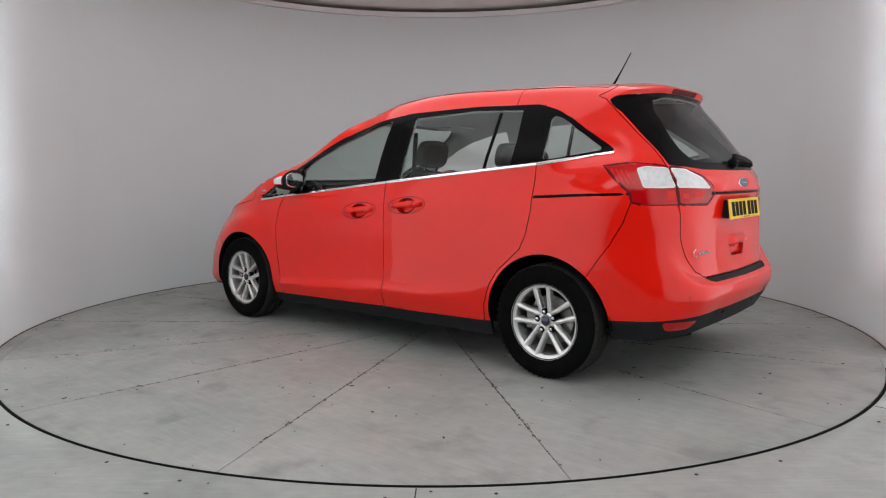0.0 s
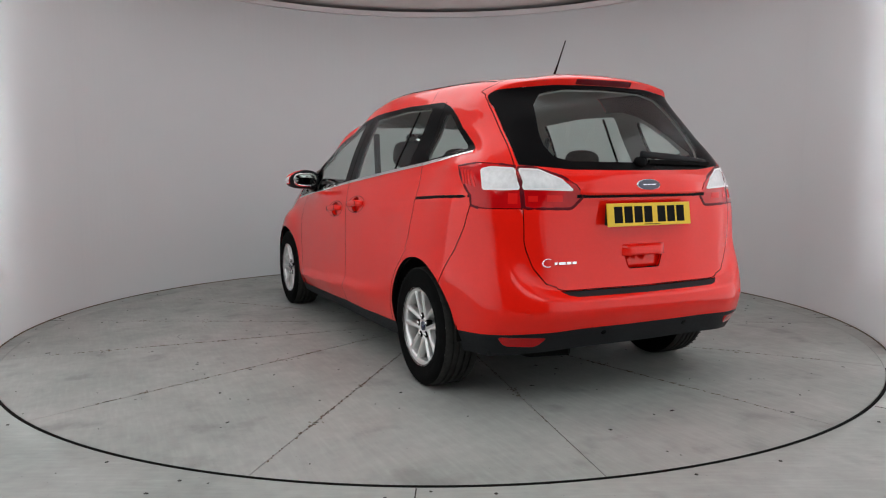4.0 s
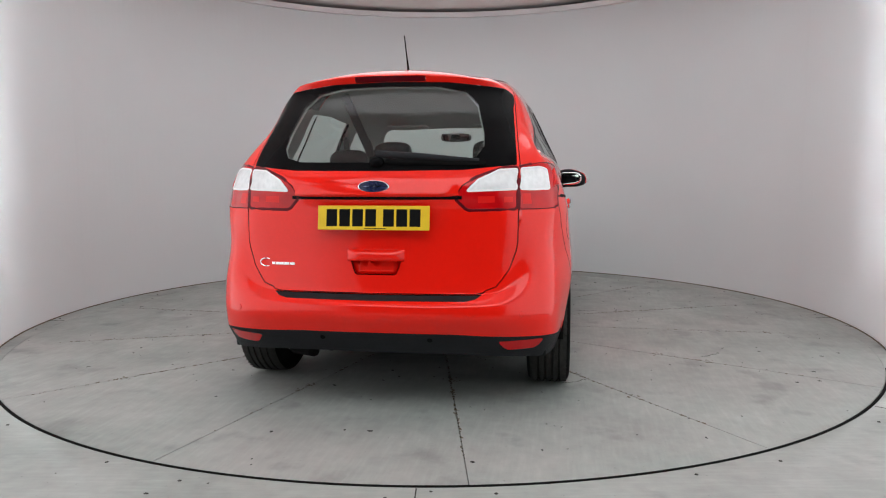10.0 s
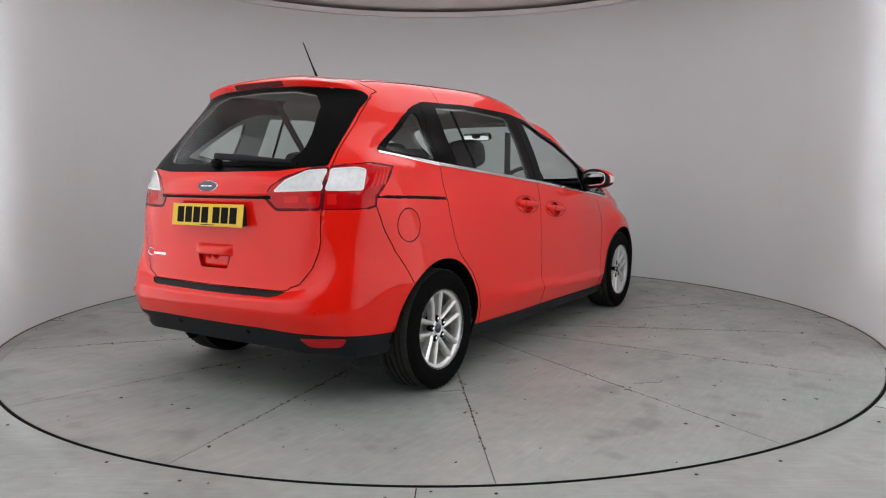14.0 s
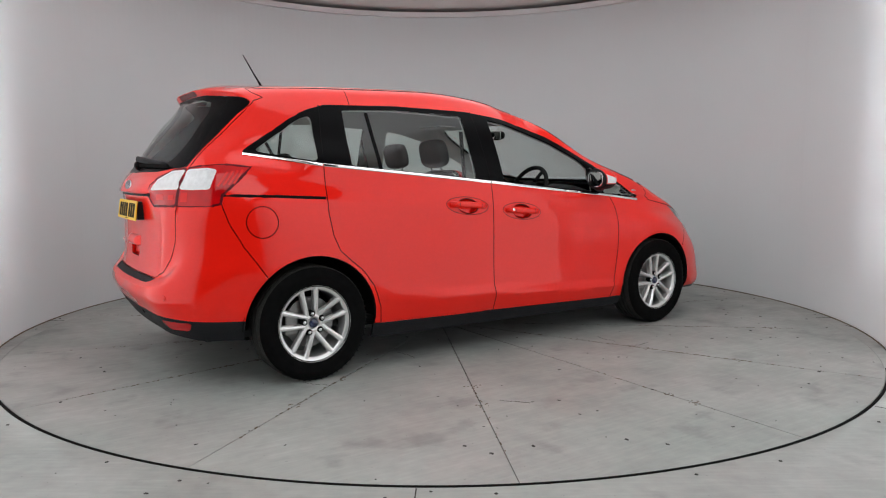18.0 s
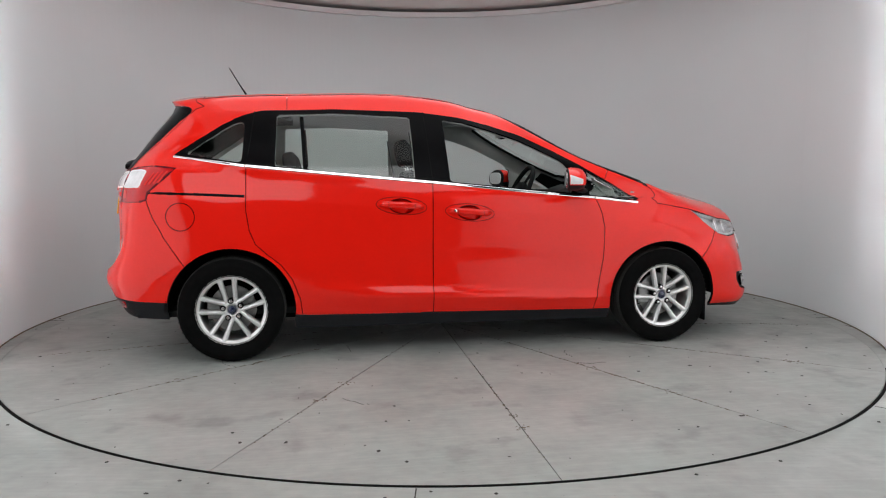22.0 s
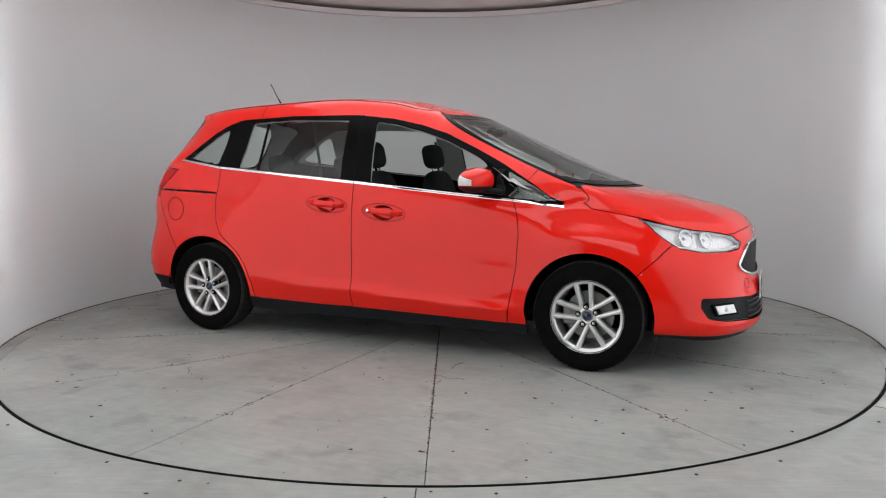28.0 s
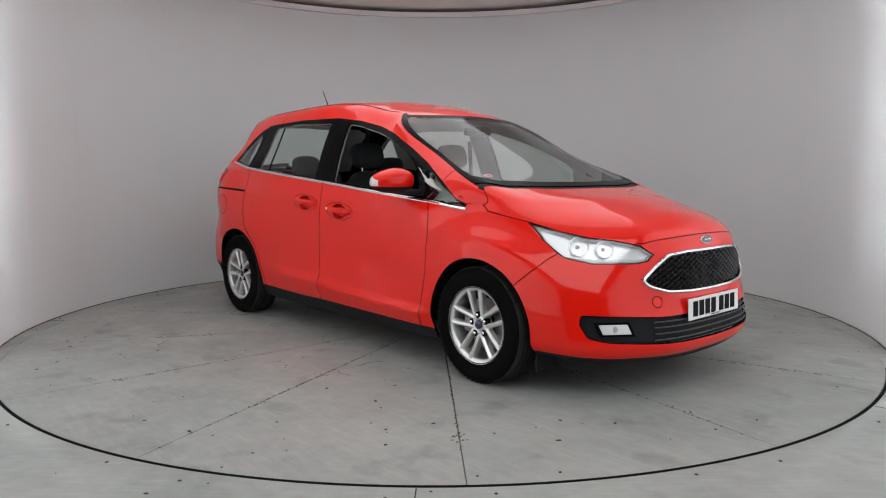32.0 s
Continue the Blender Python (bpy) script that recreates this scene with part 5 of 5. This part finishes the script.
p, n = seat_on("r", .545, .718, .003)
arc = [(p.x, .545 - .028 * math.cos(a), .718 + .019 * math.sin(a)) for a in np.linspace(radians(50), radians(310), 16)]
part("model_mark", tube(arc, [.0015 + .0022 * math.sin(math.pi * k / 15) for k in range(16)], 6), CHROME, tailgate, "chrome model mark of plain shapes")
for y, w in ((.505, .008), (.473, .020), (.437, .013), (.408, .012)):
    p, n = seat_on("r", y, .714, .002)
    part("model_mark", box(p.x - .003, y - w, .708, p.x + .003, y + w, .721, .001), CHROME, tailgate)

# round sticker low on the windscreen
p, n = seat_on("f", .60, 1.125, -.003, -1)
disc = lathe([(.001, .0006), (.026, .0006), (.027, 0)], 24, "z")
disc.transform(plate_frame(p, n))
part("sticker", disc, RED_LENS, by_name("front_wing", -1), "round red paper sticker")
# rear wiper
p0, n0 = seat_on("r", 0.0, 1.19, .02)
piv = blob((p0.x + .004, -.0, 1.188), (.028, .035, .026), 2.4, 10, 16)
wiper = part("rear_wiper", piv, GLOSS_BLACK, tailgate, "black rear wiper", smooth=True)
path, blade = [], []
for y in np.linspace(0.0, .47, 12):
    p, n = seat_on("r", y, 1.205 - .05 * y, .035 - .03 * y)
    path.append((p.x, -y, p.z))
for y in np.linspace(.05, .50, 12):
    p, n = seat_on("r", y, 1.183 - .02 * y, .012)
    blade.append((p.x, -y, p.z))
part("wiper_arm", tube(path, [.013] * 6 + [.011, .010, .009, .008, .007, .006], 8, flat=1.3), BLACK_PLASTIC, wiper, smooth=True)
part("wiper_blade", tube(blade, .008, 6, flat=1.5), DARK, wiper)
# aerial
part("aerial", tube([(-1.37, 0, 1.672), (-1.39, 0, 1.695), (-1.43, 0, 1.758), (-1.497, 0, 1.872)], [.016, .0075, .0042, .0030], 10), DARK, roof, "thin black roof aerial", smooth=True)
# underside
part("underbody", box(-1.75, -.62, .21, 1.75, .62, .29, .02), DARK, car)
part("silencer", tube([(-2.05, .35, .27), (-1.9, .48, .27), (-1.75, .52, .27)], [.03, .06, .06], 12), DARK, car)
# added dark slab that keeps light from passing under the rear bumper
part("rear_tray", box(-2.04, -.58, .285, -1.70, .58, .34, .02), DARK, car)
part("axle", tube([(-1.437, -.7, .30), (-1.437, .7, .30)], .035, 10), DARK, car)


# ---- the cabin ----
def make_seat(x, y, width, lean, headrest=True, height=.60, base=.42):
    st = new("seat")
    st.parent = car
    part("cushion", blob((x + .30, y, base + .08), (.27, width, .085), 3.5), CLOTH, st, smooth=True)
    back = blob((0, 0, height / 2), (.075, width, height / 2), 3.6)
    for v in back.verts:
        v.co.y *= 1 - .16 * max(0, v.co.z / height)
    m = Matrix.Translation((x + .08, y, base + .10)) @ pose(0, 0, 0, 0, -lean, 0)
    back.transform(m)
    part("backrest", back, CLOTH, st, smooth=True)
    if headrest:
        h = blob((0, 0, height + .115), (.05, width * .56, .095), 3.4)
        h.transform(m)
        part("headrest", h, CLOTH, st, smooth=True)
        for s in (-1, 1):
            t = tube([m @ Vector((0, s * .06, height - .05)), m @ Vector((0, s * .06, height + .05))], .006, 8)
            part("headrest_post", t, CHROME, st)
    return st


make_seat(-.12, .37, .25, 12, True, .65)
make_seat(-.25, -.37, .25, 12, True, .65)
for y in (.44, 0.0, -.44):
    make_seat(-1.0, y, .215, 14, y != 0, .53, .46)
part("load_cover", box(-1.95, -.55, .80, -1.25, .55, .86, .03), CLOTH, car)
dash = bmesh.new()
prof = [(1.25, .995), (1.02, 1.005), (.86, 1.01), (.76, .98), (.72, .92), (.76, .80), (.85, .55)]
rows = [[dash.verts.new((x - .06 * (abs(y) / .7) ** 2, y, z - .045 * (abs(y) / .7) ** 4 + (.045 if -.56 < y < -.18 and .7 < x < .9 and z > .9 else 0))) for x, z in prof] for y in np.linspace(-.72, .72, 25)]
for a, b in zip(rows, rows[1:]):
    for k in range(len(prof) - 1):
        dash.faces.new((a[k], a[k + 1], b[k + 1], b[k]))
part("dashboard", dash, DASH, car, smooth=True)
sw = new("steering_wheel")
sw.parent = car
ring = bmesh.new()
tube([(.185 * math.cos(a), .185 * math.sin(a), 0) for a in np.linspace(0, 2 * math.pi, 41)], .016, 10, ring, cap=False)
m = pose(.50, -.37, 1.01, 0, -64, 0)
ring.transform(m)
part("wheel_rim", ring, DASH, sw, smooth=True)
hubb = blob((0, 0, 0), (.07, .09, .03), 2.6)
for a in (0, 120, 240):
    tube([(.05 * math.cos(radians(a + 90)), .05 * math.sin(radians(a + 90)), 0), (.18 * math.cos(radians(a + 90)), .18 * math.sin(radians(a + 90)), 0)], .018, 8, hubb, flat=.5)
hubb.transform(m)
part("wheel_hub", hubb, DASH, sw, smooth=True)
part("column", tube([(.52, -.37, 1.0), (.78, -.37, .92)], .045, 10), DASH, sw)
rv = new("interior_mirror")
rv.parent = car
part("mirror_body", blob((.47, 0, 1.425), (.022, .125, .034), 3.2), DASH, rv, smooth=True)
part("mirror_face", box(.444, -.112, 1.397, .447, .112, 1.453, .001), MIRROR, rv)
part("sensor_box", blob((.49, 0, 1.43), (.06, .05, .025), 2.8), DASH, rv, smooth=True)
for s in (-1, 1):
    part("sun_visor", box(.08, s * .33 - .15, 1.49, .23, s * .33 + .15, 1.503, .005), LINING, car)
    part("seat_belt", tube([(-.33, s * .69, 1.40), (-.28, s * .66, 1.1), (-.22, s * .62, .7)], .022, 6, flat=.12, up=(1, 0, 0)), CLOTH, car)
part("seat_belt", tube([(-1.35, .38, 1.58), (-1.20, .25, 1.2), (-1.15, .20, 1.0)], .025, 6, flat=.12, up=(1, 0, 0)), CLOTH, car)
part("cabin_floor", box(-2.0, -.78, .27, .95, .78, .31, .01), DASH, car)
for s in (-1, 1):
    part("door_card", box(-1.0, s * .80 - .02, .30, .85, s * .80 + .02, .98, .02), DASH, car)


# ---- what moves ----
def motions():
    rows = [(t, pose(0, 0, 0, 0, 0, a)) for t, a in TURN]
    walk(table, rows)
    walk(car, [(t, m @ pose(0, -0.059, 0)) for t, m in rows])


motions()
